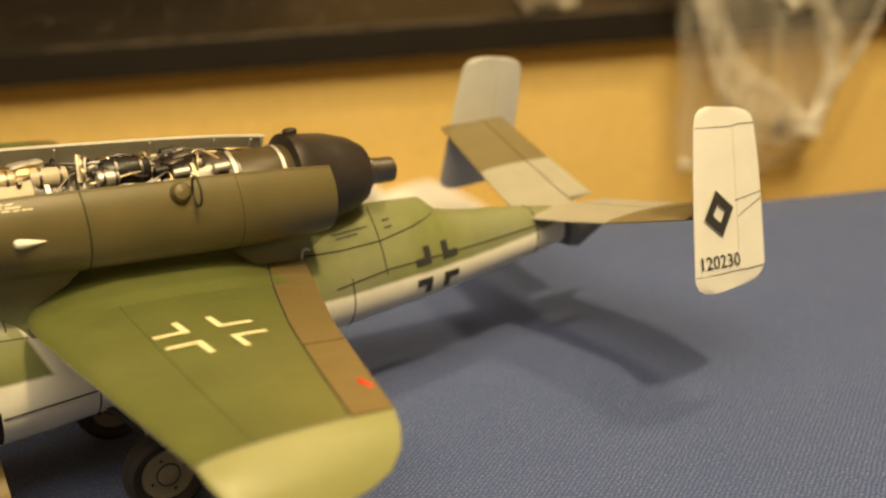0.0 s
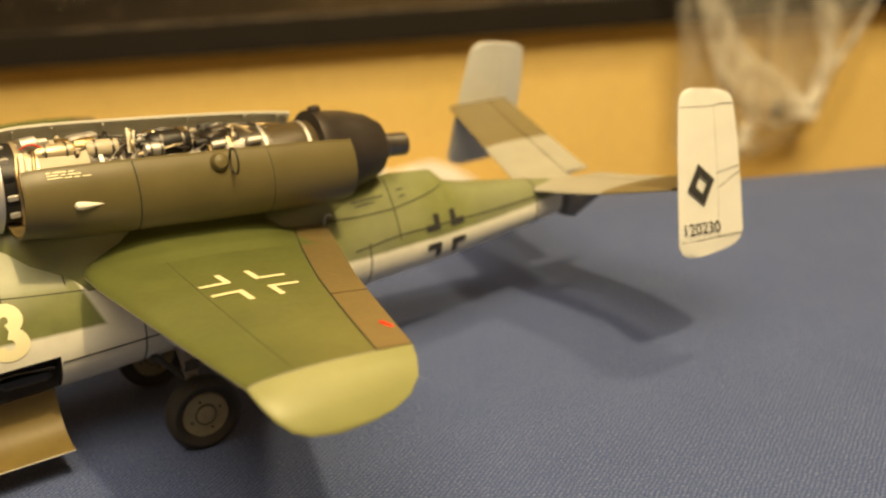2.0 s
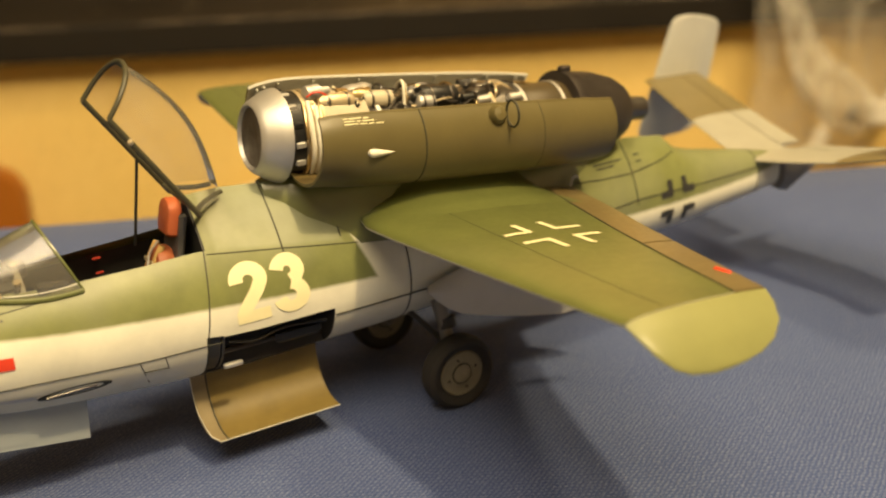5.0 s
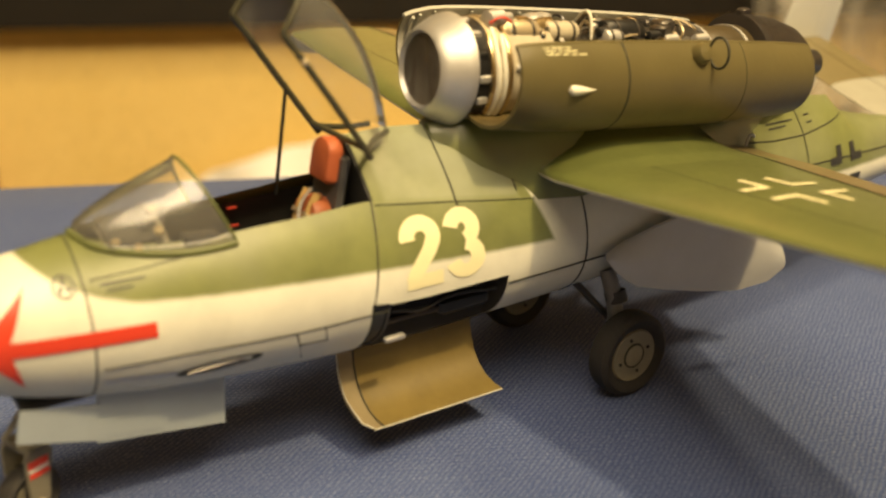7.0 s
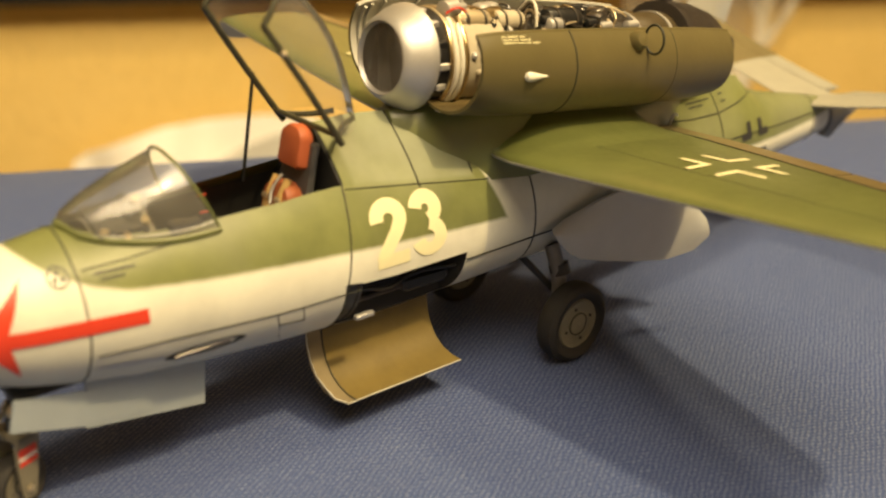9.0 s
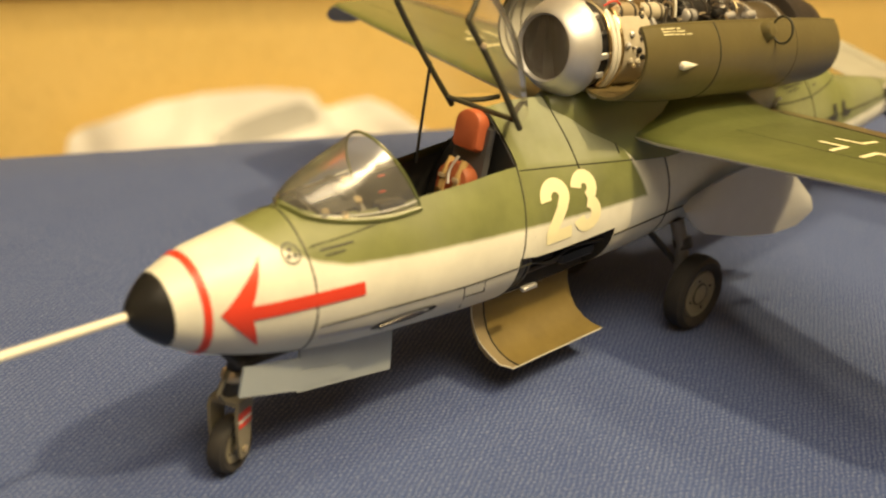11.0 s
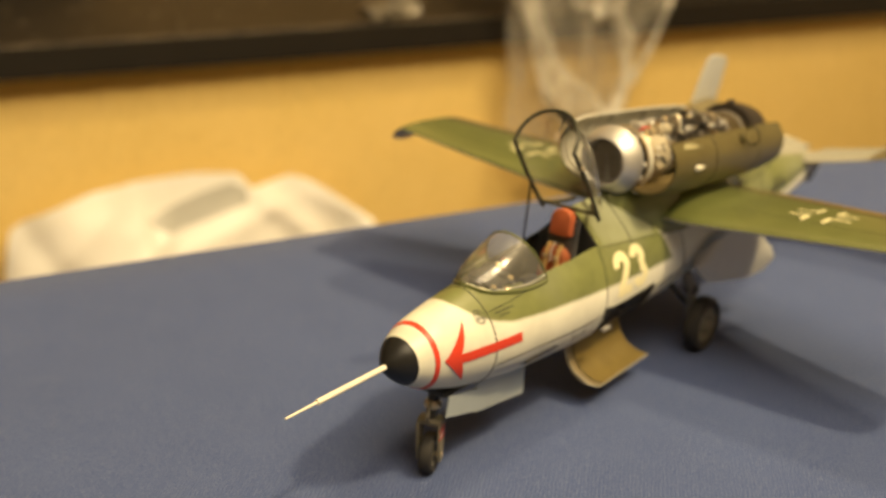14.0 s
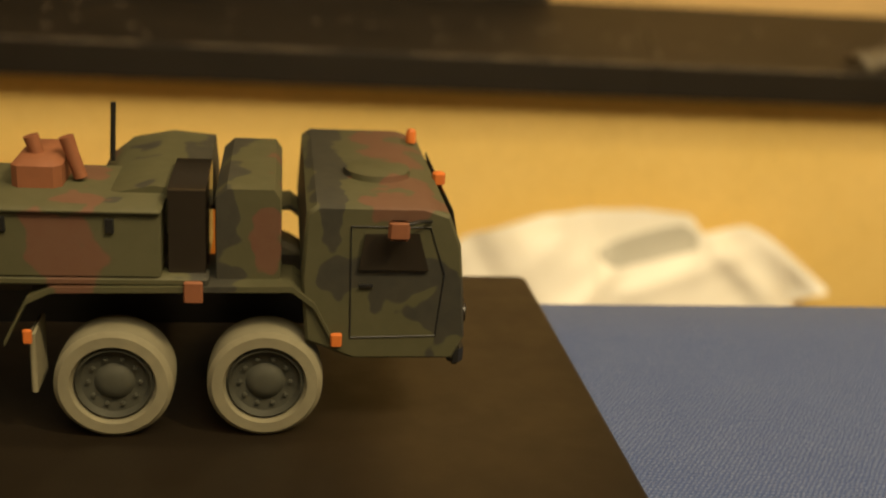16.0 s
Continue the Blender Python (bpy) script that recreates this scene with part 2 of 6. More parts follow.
def cloth():
    m, nt, b = nodes_of("blue_woven_cloth")
    co = nt.nodes.new("ShaderNodeTexCoord").outputs["Object"]
    turn = nt.nodes.new("ShaderNodeMapping")
    turn.inputs["Rotation"].default_value = (0, 0, radians(-53))
    wob = nt.nodes.new("ShaderNodeTexNoise")
    wob.inputs["Scale"].default_value, wob.inputs["Detail"].default_value = 260, 4
    nt.links.new(co, wob.inputs["Vector"])
    shift = nt.nodes.new("ShaderNodeVectorMath")
    shift.operation = "MULTIPLY_ADD"
    shift.inputs[1].default_value = (0.0014, 0.0014, 0.0)
    nt.links.new(wob.outputs["Color"], shift.inputs[0])
    nt.links.new(co, shift.inputs[2])
    nt.links.new(shift.outputs[0], turn.inputs[0])
    sep = nt.nodes.new("ShaderNodeSeparateXYZ")
    nt.links.new(turn.outputs[0], sep.inputs[0])
    # twill: slanting ridges broken into short floats
    pitch = 2 * math.pi / 0.00105
    ridge = maths(nt, "MULTIPLY_ADD", maths(nt, "SINE", maths(nt, "MULTIPLY", sep.outputs[1], pitch)), 0.5, 0.5)
    along = maths(nt, "ADD", maths(nt, "MULTIPLY", sep.outputs[0], pitch * 0.8), maths(nt, "MULTIPLY", sep.outputs[1], pitch * 0.5))
    float_ = maths(nt, "MULTIPLY_ADD", maths(nt, "SINE", along), 0.28, 0.72)
    weave = maths(nt, "MULTIPLY", ridge, float_)
    fibre, slow, worn = noise_of(nt, 1500, 4, 0.75, co), noise_of(nt, 14, 5, 0.6, co), noise_of(nt, 60, 4, 0.6, co)
    base = mixed(nt, slow, (0.020, 0.040, 0.136), (0.030, 0.056, 0.175))
    lint = ramp(nt, maths(nt, "MULTIPLY", maths(nt, "MULTIPLY_ADD", maths(nt, "SUBTRACT", fibre, 0.5), 4.0, maths(nt, "MULTIPLY_ADD", worn, 0.35, 0.48)), maths(nt, "MULTIPLY_ADD", weave, 0.75, 0.25)), [(0.05, 0.0), (0.95, 1.0)])
    col = mixed(nt, maths(nt, "MULTIPLY", lint, 0.46), base, (0.23, 0.28, 0.42))
    speck = maths(nt, "MULTIPLY", ramp(nt, noise_of(nt, 1100, 2, 0.5, co), [(0.57, 0.0), (0.68, 1.0)]), maths(nt, "MULTIPLY_ADD", weave, 0.7, 0.3))
    col = mixed(nt, maths(nt, "MULTIPLY", speck, 0.18), col, (0.46, 0.49, 0.56))
    nt.links.new(col, b.inputs["Base Color"])
    b.inputs["Roughness"].default_value = 0.9
    b.inputs["Specular IOR Level"].default_value = 0.15
    b.inputs["Sheen Weight"].default_value = 0.15
    bumped(nt, b, maths(nt, "MULTIPLY_ADD", fibre, 0.6, weave), 0.6, 0.0003)
    return m


M_CLOTH = cloth()


def particle_board():
    m, nt, b = nodes_of("particle_board")
    co = nt.nodes.new("ShaderNodeTexCoord").outputs["Object"]
    v = nt.nodes.new("ShaderNodeTexVoronoi")
    v.inputs["Scale"].default_value = 260
    nt.links.new(co, v.inputs["Vector"])
    chips = ramp(nt, v.outputs["Distance"], [(0.05, (0.88, 0.68, 0.26)), (0.5, (0.76, 0.55, 0.18))])
    spots = ramp(nt, noise_of(nt, 330, 2, 0.5, co), [(0.64, 0.0), (0.70, 1.0)])
    slow = noise_of(nt, 7, 4, 0.6, co)
    col = mixed(nt, maths(nt, "MULTIPLY", spots, 0.55), chips, (0.10, 0.055, 0.02))
    col = mixed(nt, ramp(nt, slow, [(0.35, 0.0), (0.8, 0.35)]), col, (0.92, 0.68, 0.28))
    nt.links.new(col, b.inputs["Base Color"])
    b.inputs["Roughness"].default_value = 0.6
    bumped(nt, b, v.outputs["Distance"], 0.25, 0.0008)
    return m


M_BOARD = particle_board()
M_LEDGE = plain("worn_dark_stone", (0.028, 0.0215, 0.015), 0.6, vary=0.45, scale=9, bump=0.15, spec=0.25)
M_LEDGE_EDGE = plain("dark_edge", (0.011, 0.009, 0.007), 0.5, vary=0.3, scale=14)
M_DARK_WOOD = plain("dark_varnished_board", (0.012, 0.0085, 0.005), 0.42, vary=0.25, scale=16, spec=0.27)
M_WALL = plain("ochre_wall", (0.74, 0.52, 0.24), 0.8, vary=0.12, scale=6)
M_WALL_PALE = plain("pale_wall", (0.67, 0.585, 0.43), 0.8, vary=0.1, scale=6)
M_CEILING = plain("pale_ceiling", (0.78, 0.74, 0.66), 0.9, vary=0.05, scale=4)
M_FLOOR = plain("brown_floor", (0.20, 0.13, 0.07), 0.6, vary=0.2, scale=5)
M_BRIGHT = plain("brass_bright", (0.62, 0.52, 0.34), 0.38, 0.7, vary=0.12)
M_ORANGE = plain("orange_brown_board", (0.36, 0.12, 0.012), 0.5, vary=0.1, scale=20)


# ---- building helpers ----
def holder(name, place=(0, 0, 0), turn=0.0, label="", category="", group="", kind=""):
    ob = new(name)
    ob.matrix_world = Matrix.Translation(Vector(place) * K) @ Matrix.Rotation(radians(turn), 4, "Z")
    ob.empty_display_size = 0.02
    return tagged(ob, label, category, group, kind)


def part(name, verts, faces, material, parent=None, label="", smooth=True, category="", kind="", group="", extra=()):
    """One mesh object from full-size vertices, under a thing or a part."""
    me = bpy.data.meshes.new(name)
    me.from_pydata([tuple(c * K for c in v) for v in verts], [], faces)
    bm = bmesh.new()
    bm.from_mesh(me)
    bmesh.ops.recalc_face_normals(bm, faces=bm.faces)
    bm.to_mesh(me)
    bm.free()
    me.materials.append(material)
    for m in extra:
        me.materials.append(m)
    if smooth:
        me.polygons.foreach_set("use_smooth", [True] * len(me.polygons))
        me.set_sharp_from_angle(angle=radians(38))
    ob = new(name, me)
    if parent is not None:
        ob.parent = parent
    return tagged(ob, label, category, group, kind)


def joined(*pieces):
    verts, faces = [], []
    for v, f in pieces:
        faces += [tuple(i + len(verts) for i in q) for q in f]
        verts += list(v)
    return verts, faces


def loft(rings, closed=True, caps=(True, True)):
    n, verts, faces = len(rings[0]), [], []
    for r in rings:
        verts += [tuple(p) for p in r]
    for i in range(len(rings) - 1):
        for j in range(n if closed else n - 1):
            a, b = i * n + j, i * n + (j + 1) % n
            faces.append((a, b, b + n, a + n))
    if closed and caps[0]:
        faces.append(tuple(range(n)))
    if closed and caps[1]:
        faces.append(tuple(range((len(rings) - 1) * n, len(rings) * n)))
    return verts, faces


def box(c, s, bevel=0.0, turn=0.0, tilt=0.0):
    """A block about c with edges eased by bevel; turn about z, tilt about y, degrees."""
    b = min(bevel, 0.45 * min(s)) or 0.0
    hx, hy, hz = (v / 2 for v in s)
    rings = []
    for z, inset in ((-hz, b), (-hz + b, 0), (hz - b, 0), (hz, b)) if b else ((-hz, 0), (hz, 0)):
        x, y = hx - inset, hy - inset
        e = b if b else 0
        if b:
            rings.append([(-x + e, -y, z), (x - e, -y, z), (x, -y + e, z), (x, y - e, z), (x - e, y, z), (-x + e, y, z), (-x, y - e, z), (-x, -y + e, z)])
        else:
            rings.append([(-x, -y, z), (x, -y, z), (x, y, z), (-x, y, z)])
    v, f = loft(rings)
    m = Matrix.Translation(c) @ Matrix.Rotation(radians(turn), 4, "Z") @ Matrix.Rotation(radians(tilt), 4, "Y")
    return [tuple(m @ Vector(p)) for p in v], f


def lathe(profile, origin, axis, n=40, arc=None, lids=True):
    """Turns (along, radius) pairs about an axis through origin. arc: (first, last) degrees for an open shell."""
    ax = Vector(axis).normalized()
    side = ax.cross(Vector((0, 0, 1)))
    side = side.normalized() if side.length > 1e-4 else Vector((1, 0, 0))
    up = side.cross(ax)
    a0, a1 = arc or (0, 360)
    k = n if arc is None else n + 1
    rings = []
    for d, r in profile:
        rings.append([tuple(Vector(origin) + ax * d + (side * math.cos(t) + up * math.sin(t)) * r)
                      for t in (radians(a0 + (a1 - a0) * i / n) for i in range(k))])
    return loft(rings, closed=arc is None, caps=(lids and profile[0][1] > 0, lids and profile[-1][1] > 0))


def tube(points, r, n=8, rounds=1):
    """A round bar along points, softened at its bends."""
    pts = [Vector(p) for p in points]
    for _ in range(rounds if len(pts) > 2 else 0):
        out = [pts[0]]
        for a, b in zip(pts, pts[1:]):
            out += [a.lerp(b, 0.25), a.lerp(b, 0.75)]
        pts = out + [pts[-1]]
    rings, side = [], None
    for i, p in enumerate(pts):
        d = (pts[min(i + 1, len(pts) - 1)] - pts[max(i - 1, 0)]).normalized()
        if side is None:
            side = d.cross(Vector((0, 0, 1)))
            side = side.normalized() if side.length > 1e-3 else Vector((1, 0, 0))
        side = (side - d * side.dot(d)).normalized()
        up = d.cross(side)
        rad = r[min(i, len(r) - 1)] if isinstance(r, (list, tuple)) else r
        rings.append([tuple(p + (side * math.cos(t) + up * math.sin(t)) * rad) for t in (2 * math.pi * j / n for j in range(n))])
    return loft(rings)


def plate(outline, thick, place):
    """A flat piece: outline of (u, v), with place(u, v, w) giving the point at w = 0 and w = thick."""
    n = len(outline)
    v = [tuple(place(a, b, 0)) for a, b in outline] + [tuple(place(a, b, thick)) for a, b in outline]
    f = [tuple(range(n)), tuple(range(n, 2 * n))] + [(i, (i + 1) % n, n + (i + 1) % n, n + i) for i in range(n)]
    return v, f


def lerp_rows(rows, x):
    for a, b in zip(rows, rows[1:]):
        if x <= b[0]:
            t = (x - a[0]) / (b[0] - a[0])
            t = max(0.0, t)
            return [p + (q - p) * t for p, q in zip(a, b)]
    return list(rows[-1])

# ---- the room ----
def slab(name, lo, hi, material, bevel=0.0, **tags):
    c, s = [(a + b) / 2 for a, b in zip(lo, hi)], [b - a for a, b in zip(lo, hi)]
    v, f = box(c, s, bevel)
    return part(name, v, f, material, None, smooth=bevel > 0, **tags)


TABLE_Y, WALL_Y, FLOOR_Z = 6.20, 33.6, -23.5
slab("floor", (-70, -60, FLOOR_Z - 1), (80, 60, FLOOR_Z), M_FLOOR, kind="structure", label="brown floor of the room", category="floor")
slab("wall_north", (-70, WALL_Y, FLOOR_Z), (80, WALL_Y + 1.2, -3.22), M_BOARD, kind="structure", label="yellow particle board wall below a dark ledge", category="wall")
slab("wall_back", (-70, 50.0, -2.03), (80, 51.2, 60), M_WALL, kind="structure", label="ochre wall behind the dark ledge", category="wall")
# out of view: these walls and the ceiling are pale to bounce fill light
slab("wall_west", (-71.2, -60, FLOOR_Z), (-70, 60, 60), M_WALL_PALE, kind="structure", label="unseen pale wall closing the room, bounces light", category="wall")
slab("wall_east", (80, -60, FLOOR_Z), (81.2, 60, 60), M_WALL_PALE, kind="structure", label="unseen pale wall closing the room, bounces light", category="wall")
slab("wall_south", (-70, -61.2, FLOOR_Z), (80, -60, 60), M_WALL_PALE, kind="structure", label="unseen pale wall closing the room, bounces light", category="wall")
slab("ceiling", (-71, -61, 60), (81, 61, 61), M_CEILING, kind="structure", label="unseen pale ceiling, bounces light", category="ceiling")

table = holder("table", (0, 0, 0), 0, "table covered with a blue woven cloth", "table")
part("tabletop", *box((1, -6.1, -0.66), (56, 25, 1.2), 0.1), M_DARK_WOOD, table, smooth=False)
for x in (-25, 27):
    for y in (-17, 4.5):
        part("leg", *box((x, y, -12.4), (1.6, 1.6, 22.2), 0.1), M_DARK_WOOD, table)


def table_cloth():
    nx, ny = 60, 30
    x0, x1, y0, y1 = -27, 29, -19, TABLE_Y
    v = []
    rng = random.Random(4)
    for j in range(ny + 1):
        for i in range(nx + 1):
            v.append((x0 + (x1 - x0) * i / nx, y0 + (y1 - y0) * j / ny, 0.0))
    f = [(j * (nx + 1) + i, j * (nx + 1) + i + 1, (j + 1) * (nx + 1) + i + 1, (j + 1) * (nx + 1) + i) for j in range(ny) for i in range(nx)]
    # the far hem turns over the table's edge and hangs a little
    base = len(v)
    for k, (dy, dz) in enumerate(((0.05, -0.03), (0.07, -0.12), (0.07, -1.6))):
        for i in range(nx + 1):
            wav = 0.03 * math.sin(i * 1.7 + k) * (k == 2)
            v.append((x0 + (x1 - x0) * i / nx, y1 + dy + wav, dz))
    last = ny * (nx + 1)
    for k in range(3):
        a = last if k == 0 else base + (k - 1) * (nx + 1)
        b = base + k * (nx + 1)
        f += [(a + i, a + i + 1, b + i + 1, b + i) for i in range(nx)]
    return part("table_cloth", v, f, M_CLOTH, None, "blue woven tablecloth lying flat on the table", category="tablecloth")


table_cloth()

ledge = holder("ledge", (0, 0, 0), 0, "worn dark stone ledge with a scuffed front edge", "ledge", kind="structure")
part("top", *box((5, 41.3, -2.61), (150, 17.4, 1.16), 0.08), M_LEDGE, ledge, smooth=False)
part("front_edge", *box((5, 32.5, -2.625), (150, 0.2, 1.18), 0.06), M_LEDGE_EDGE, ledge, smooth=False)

# dark cabinets that stand on the ledge either side of the lit wall
for x0, x1, edge in ((-60.0, 6.5, 6.5), (25.8, 60.0, 25.8)):
    cab_ = holder("cabinet", (0, 0, 0), 0, "tall dark cabinet standing on the ledge", "cabinet")
    part("carcass", *box(((x0 + x1) / 2, 49.35, 18.9), (x1 - x0, 1.2, 41.84), 0.05), M_DARK_WOOD, cab_, smooth=False)
    part("plinth", *box(((x0 + x1) / 2, 48.68, -1.71), (x1 - x0, 0.14, 0.62), 0.03), M_LEDGE, cab_, "worn plinth strip", smooth=False)
    n = 3 if x1 - x0 > 40 else 2
    w = (x1 - x0) / n
    for k in range(n):
        part("door", *box((x0 + w * (k + 0.5), 48.66, 19.1), (w - 0.25, 0.16, 40.8), 0.05), M_DARK_WOOD, cab_, "dark cabinet door", smooth=False)

# ---- the model aircraft ----
plane = holder("model_aircraft", (0, 0, 0), YAW, "green and ivory model jet with open engine cowls, on blue cloth", "model aircraft")

STATIONS = [  # x, centre z, half width, height above, depth below, pinch of the upper half
    (0.00, 1.250, 0.004, 0.004, 0.004, 1.0), (0.02, 1.250, 0.060, 0.060, 0.060, 1.0), (0.06, 1.249, 0.110, 0.110, 0.110, 1.0),
    (0.12, 1.247, 0.165, 0.168, 0.165, 1.0), (0.18, 1.244, 0.207, 0.208, 0.207, 1.0), (0.30, 1.236, 0.258, 0.265, 0.270, 1.0),
    (0.42, 1.228, 0.298, 0.315, 0.320, 1.05), (0.70, 1.203, 0.360, 0.393, 0.390, 1.2), (0.95, 1.182, 0.398, 0.458, 0.430, 1.3),
    (1.30, 1.158, 0.440, 0.525, 0.463, 1.3), (1.70, 1.140, 0.475, 0.590, 0.480, 1.35), (2.20, 1.120, 0.510, 0.700, 0.490, 1.6),
    (2.60, 1.110, 0.525, 0.830, 0.490, 2.0), (2.85, 1.100, 0.525, 0.850, 0.490, 2.1), (3.30, 1.100, 0.520, 0.810, 0.480, 2.0),
    (3.80, 1.090, 0.500, 0.740, 0.460, 1.8), (4.50, 1.080, 0.460, 0.640, 0.430, 1.6), (5.30, 1.070, 0.410, 0.580, 0.395, 1.5),
    (6.00, 1.060, 0.355, 0.610, 0.350, 1.7), (6.50, 1.050, 0.318, 0.630, 0.315, 1.9), (6.96, 1.040, 0.288, 0.590, 0.285, 2.0),
    (7.03, 1.040, 0.284, 0.530, 0.280, 1.7), (7.12, 1.040, 0.277, 0.450, 0.272, 1.4), (7.30, 1.040, 0.260, 0.400, 0.256, 1.1),
    (7.60, 1.042, 0.228, 0.340, 0.228, 1.0), (8.00, 1.042, 0.180, 0.270, 0.196, 1.0), (8.42, 1.035, 0.120, 0.190, 0.150, 1.0),
]


def skin(x, deg, out=0.0):
    """The fuselage surface at station x; deg 0 is the top, 90 the port flank, 180 the belly."""
    _, zc, a, bu, bd, e = lerp_rows(STATIONS, x)
    t = radians(deg)
    c, s = math.cos(t), math.sin(t)
    y = -a * math.copysign(abs(s) ** (e if c > 0 else 1.0), s)
    z = zc + (bu if c > 0 else bd) * c
    n = Vector((0, -s, c)).normalized() * out
    return (x, y + n.y, z + n.z)


def at_height(x, z, out=0.0):
    """The port flank at a given height."""
    lo, hi = 0.0, 180.0
    for _ in range(30):
        mid = (lo + hi) / 2
        if skin(x, mid)[2] > z:
            lo = mid
        else:
            hi = mid
    return skin(x, lo, out)


def sill(x):
    """How far round from the top the cockpit opening reaches, degrees."""
    rows = [(0.98, 1.0), (1.02, 12.0), (1.15, 27.0), (1.4, 37.0), (1.8, 42.0), (2.25, 46.5), (2.58, 51.0), (2.6, 51.5)]
    return lerp_rows(rows, x)[1]


def fine(a, b, step):
    n = max(2, int((b - a) / step))
    return [a + (b - a) * i / n for i in range(n + 1)]


BAY = (2.48, 3.45, 96.0, 150.0)     # x from, to; degrees round from the top


def fuselage_body():
    n = 60
    def round_(x, s=0.0):
        return [s + (360 - 2 * s) * i / (n if s == 0 else n - 1) for i in range(n)]
    def lofted(xs, cut, closed, caps):
        """A stretch of skin, left open over the gun bay."""
        degs = [round_(x, sill(x) if cut else 0.0) for x in xs]
        verts, faces = loft([[skin(x, d) for d in row] for x, row in zip(xs, degs)], closed=closed, caps=caps)
        flat = [d for row in degs for d in row]
        keep = []
        for q in faces:
            if len(q) == 4:
                x, d = sum(verts[i][0] for i in q) / 4, [flat[i] for i in q]
                mid = sum(d) / 4
                if max(d) - min(d) < 30 and BAY[0] < x < BAY[1] and BAY[2] - 1 < mid < BAY[3]:
                    continue
            keep.append(q)
        return verts, keep
    front = lofted(fine(0.18, 0.98, 0.06), False, True, (False, False))
    middle = lofted(fine(0.98, BAY[0], 0.06) + [2.54, 2.6], True, False, (False, False))
    rear = sorted(set(fine(2.6, BAY[1], 0.08) + fine(BAY[1], 6.86, 0.1) + [6.92, 6.96, 7.0, 7.03, 7.07, 7.12] + fine(7.2, 8.42, 0.1)))
    back = lofted(rear, False, True, (False, True))
    return part("fuselage", *joined(front, middle, back), M_FUSE, plane)


body = fuselage_body()
part("nose_cap", *loft([[skin(x, 360 * i / 40) for i in range(40)] for x in (0.0, 0.02, 0.04, 0.06, 0.09, 0.12, 0.15, 0.18)], caps=(True, False)), M_BLACK, plane, "black nose cap")
part("pitot_tube", *tube([(0.02, 0, 1.252), (-0.72, -0.003, 1.252), (-0.74, -0.003, 1.252)], 0.024, 12, 0), M_PITOT, plane, "ivory pitot tube")
part("pitot_tip", *tube([(-0.74, -0.003, 1.252), (-1.06, -0.010, 1.256)], [0.013, 0.009], 10, 0), M_PITOT, plane)
part("tail_tip", *loft([[skin(8.42, 360 * i / 24) for i in range(24)]] + [[(x, w * math.sin(2 * math.pi * i / 24), z + h * math.cos(2 * math.pi * i / 24)) for i in range(24)]
                        for x, z, w, h in ((8.52, 0.985, 0.100, 0.165), (8.66, 0.945, 0.078, 0.170), (8.90, 0.985, 0.048, 0.095), (9.12, 1.010, 0.022, 0.036), (9.22, 1.015, 0.006, 0.008))]), M_TAILCAP, plane, "dull grey tail tip")


def band(x, d0, d1, width, material, name, out=0.004, label="", lean=0.0):
    """A strip round the fuselage; lean: how far forward it runs from the top down to the flank."""
    n = 36
    def at(d):
        return x - lean * min(1.0, (180 - abs(180 - d % 360)) / 95)
    rows = [[skin(at(d0 + (d1 - d0) * i / n) + dx, d0 + (d1 - d0) * i / n, o) for i in range(n + 1)] for dx, o in ((-width / 2, -0.01), (-width / 2, out), (width / 2, out), (width / 2, -0.01))]
    return part(name, *loft(rows, closed=False), material, plane, label)


band(0.337, 0, 360, 0.042, M_RED, "nose_ring", 0.005, "red ring round the nose")
band(0.955, 0, 360, 0.009, M_LINE, "panel_line")
band(2.70, 50, 310, 0.009, M_LINE, "panel_line", lean=0.21)
for x, a, b in ((3.14, 0, 60), (3.60, 20, 56), (4.10, 60, 175), (6.15, 75, 175), (6.47, 15, 80), (8.08, 5, 175)):
    band(x, a, b, 0.010, M_LINE, "panel_line")
    band(x, -b, -a, 0.014, M_LINE, "panel_line")


def seam(pts, width=0.013, out=0.004, name="panel_line", material=None, parent=None):
    """A thin line on the port flank through (x, z) points."""
    path = []
    for (xa, za), (xb, zb) in zip(pts, pts[1:]):
        m = max(1, int(abs(xb - xa) / 0.08))
        path += [(xa + (xb - xa) * i / m, za + (zb - za) * i / m) for i in range(m)]
    path.append(pts[-1])
    v, f = tube([at_height(x, z, out * 0.3) for x, z in path], width / 2, 6, 0)
    return part(name, v, f, material or M_LINE, parent or plane)


seam([(2.6, 1.605), (3.12, 1.543), (3.60, 1.477), (3.72, 1.462)], 0.008)
seam([(0.99, 1.03), (1.37, 1.03), (2.03, 1.01), (2.59, 1.02)], 0.008)
seam([(3.46, 0.99), (4.2, 0.985), (5.6, 0.96)])
seam([(5.8, 1.46), (6.1, 1.43), (6.47, 1.42), (6.8, 1.45), (7.03, 1.49)])
seam([(6.0, 1.17), (6.47, 1.20), (7.2, 1.18), (7.8, 1.165), (8.08, 1.16)])


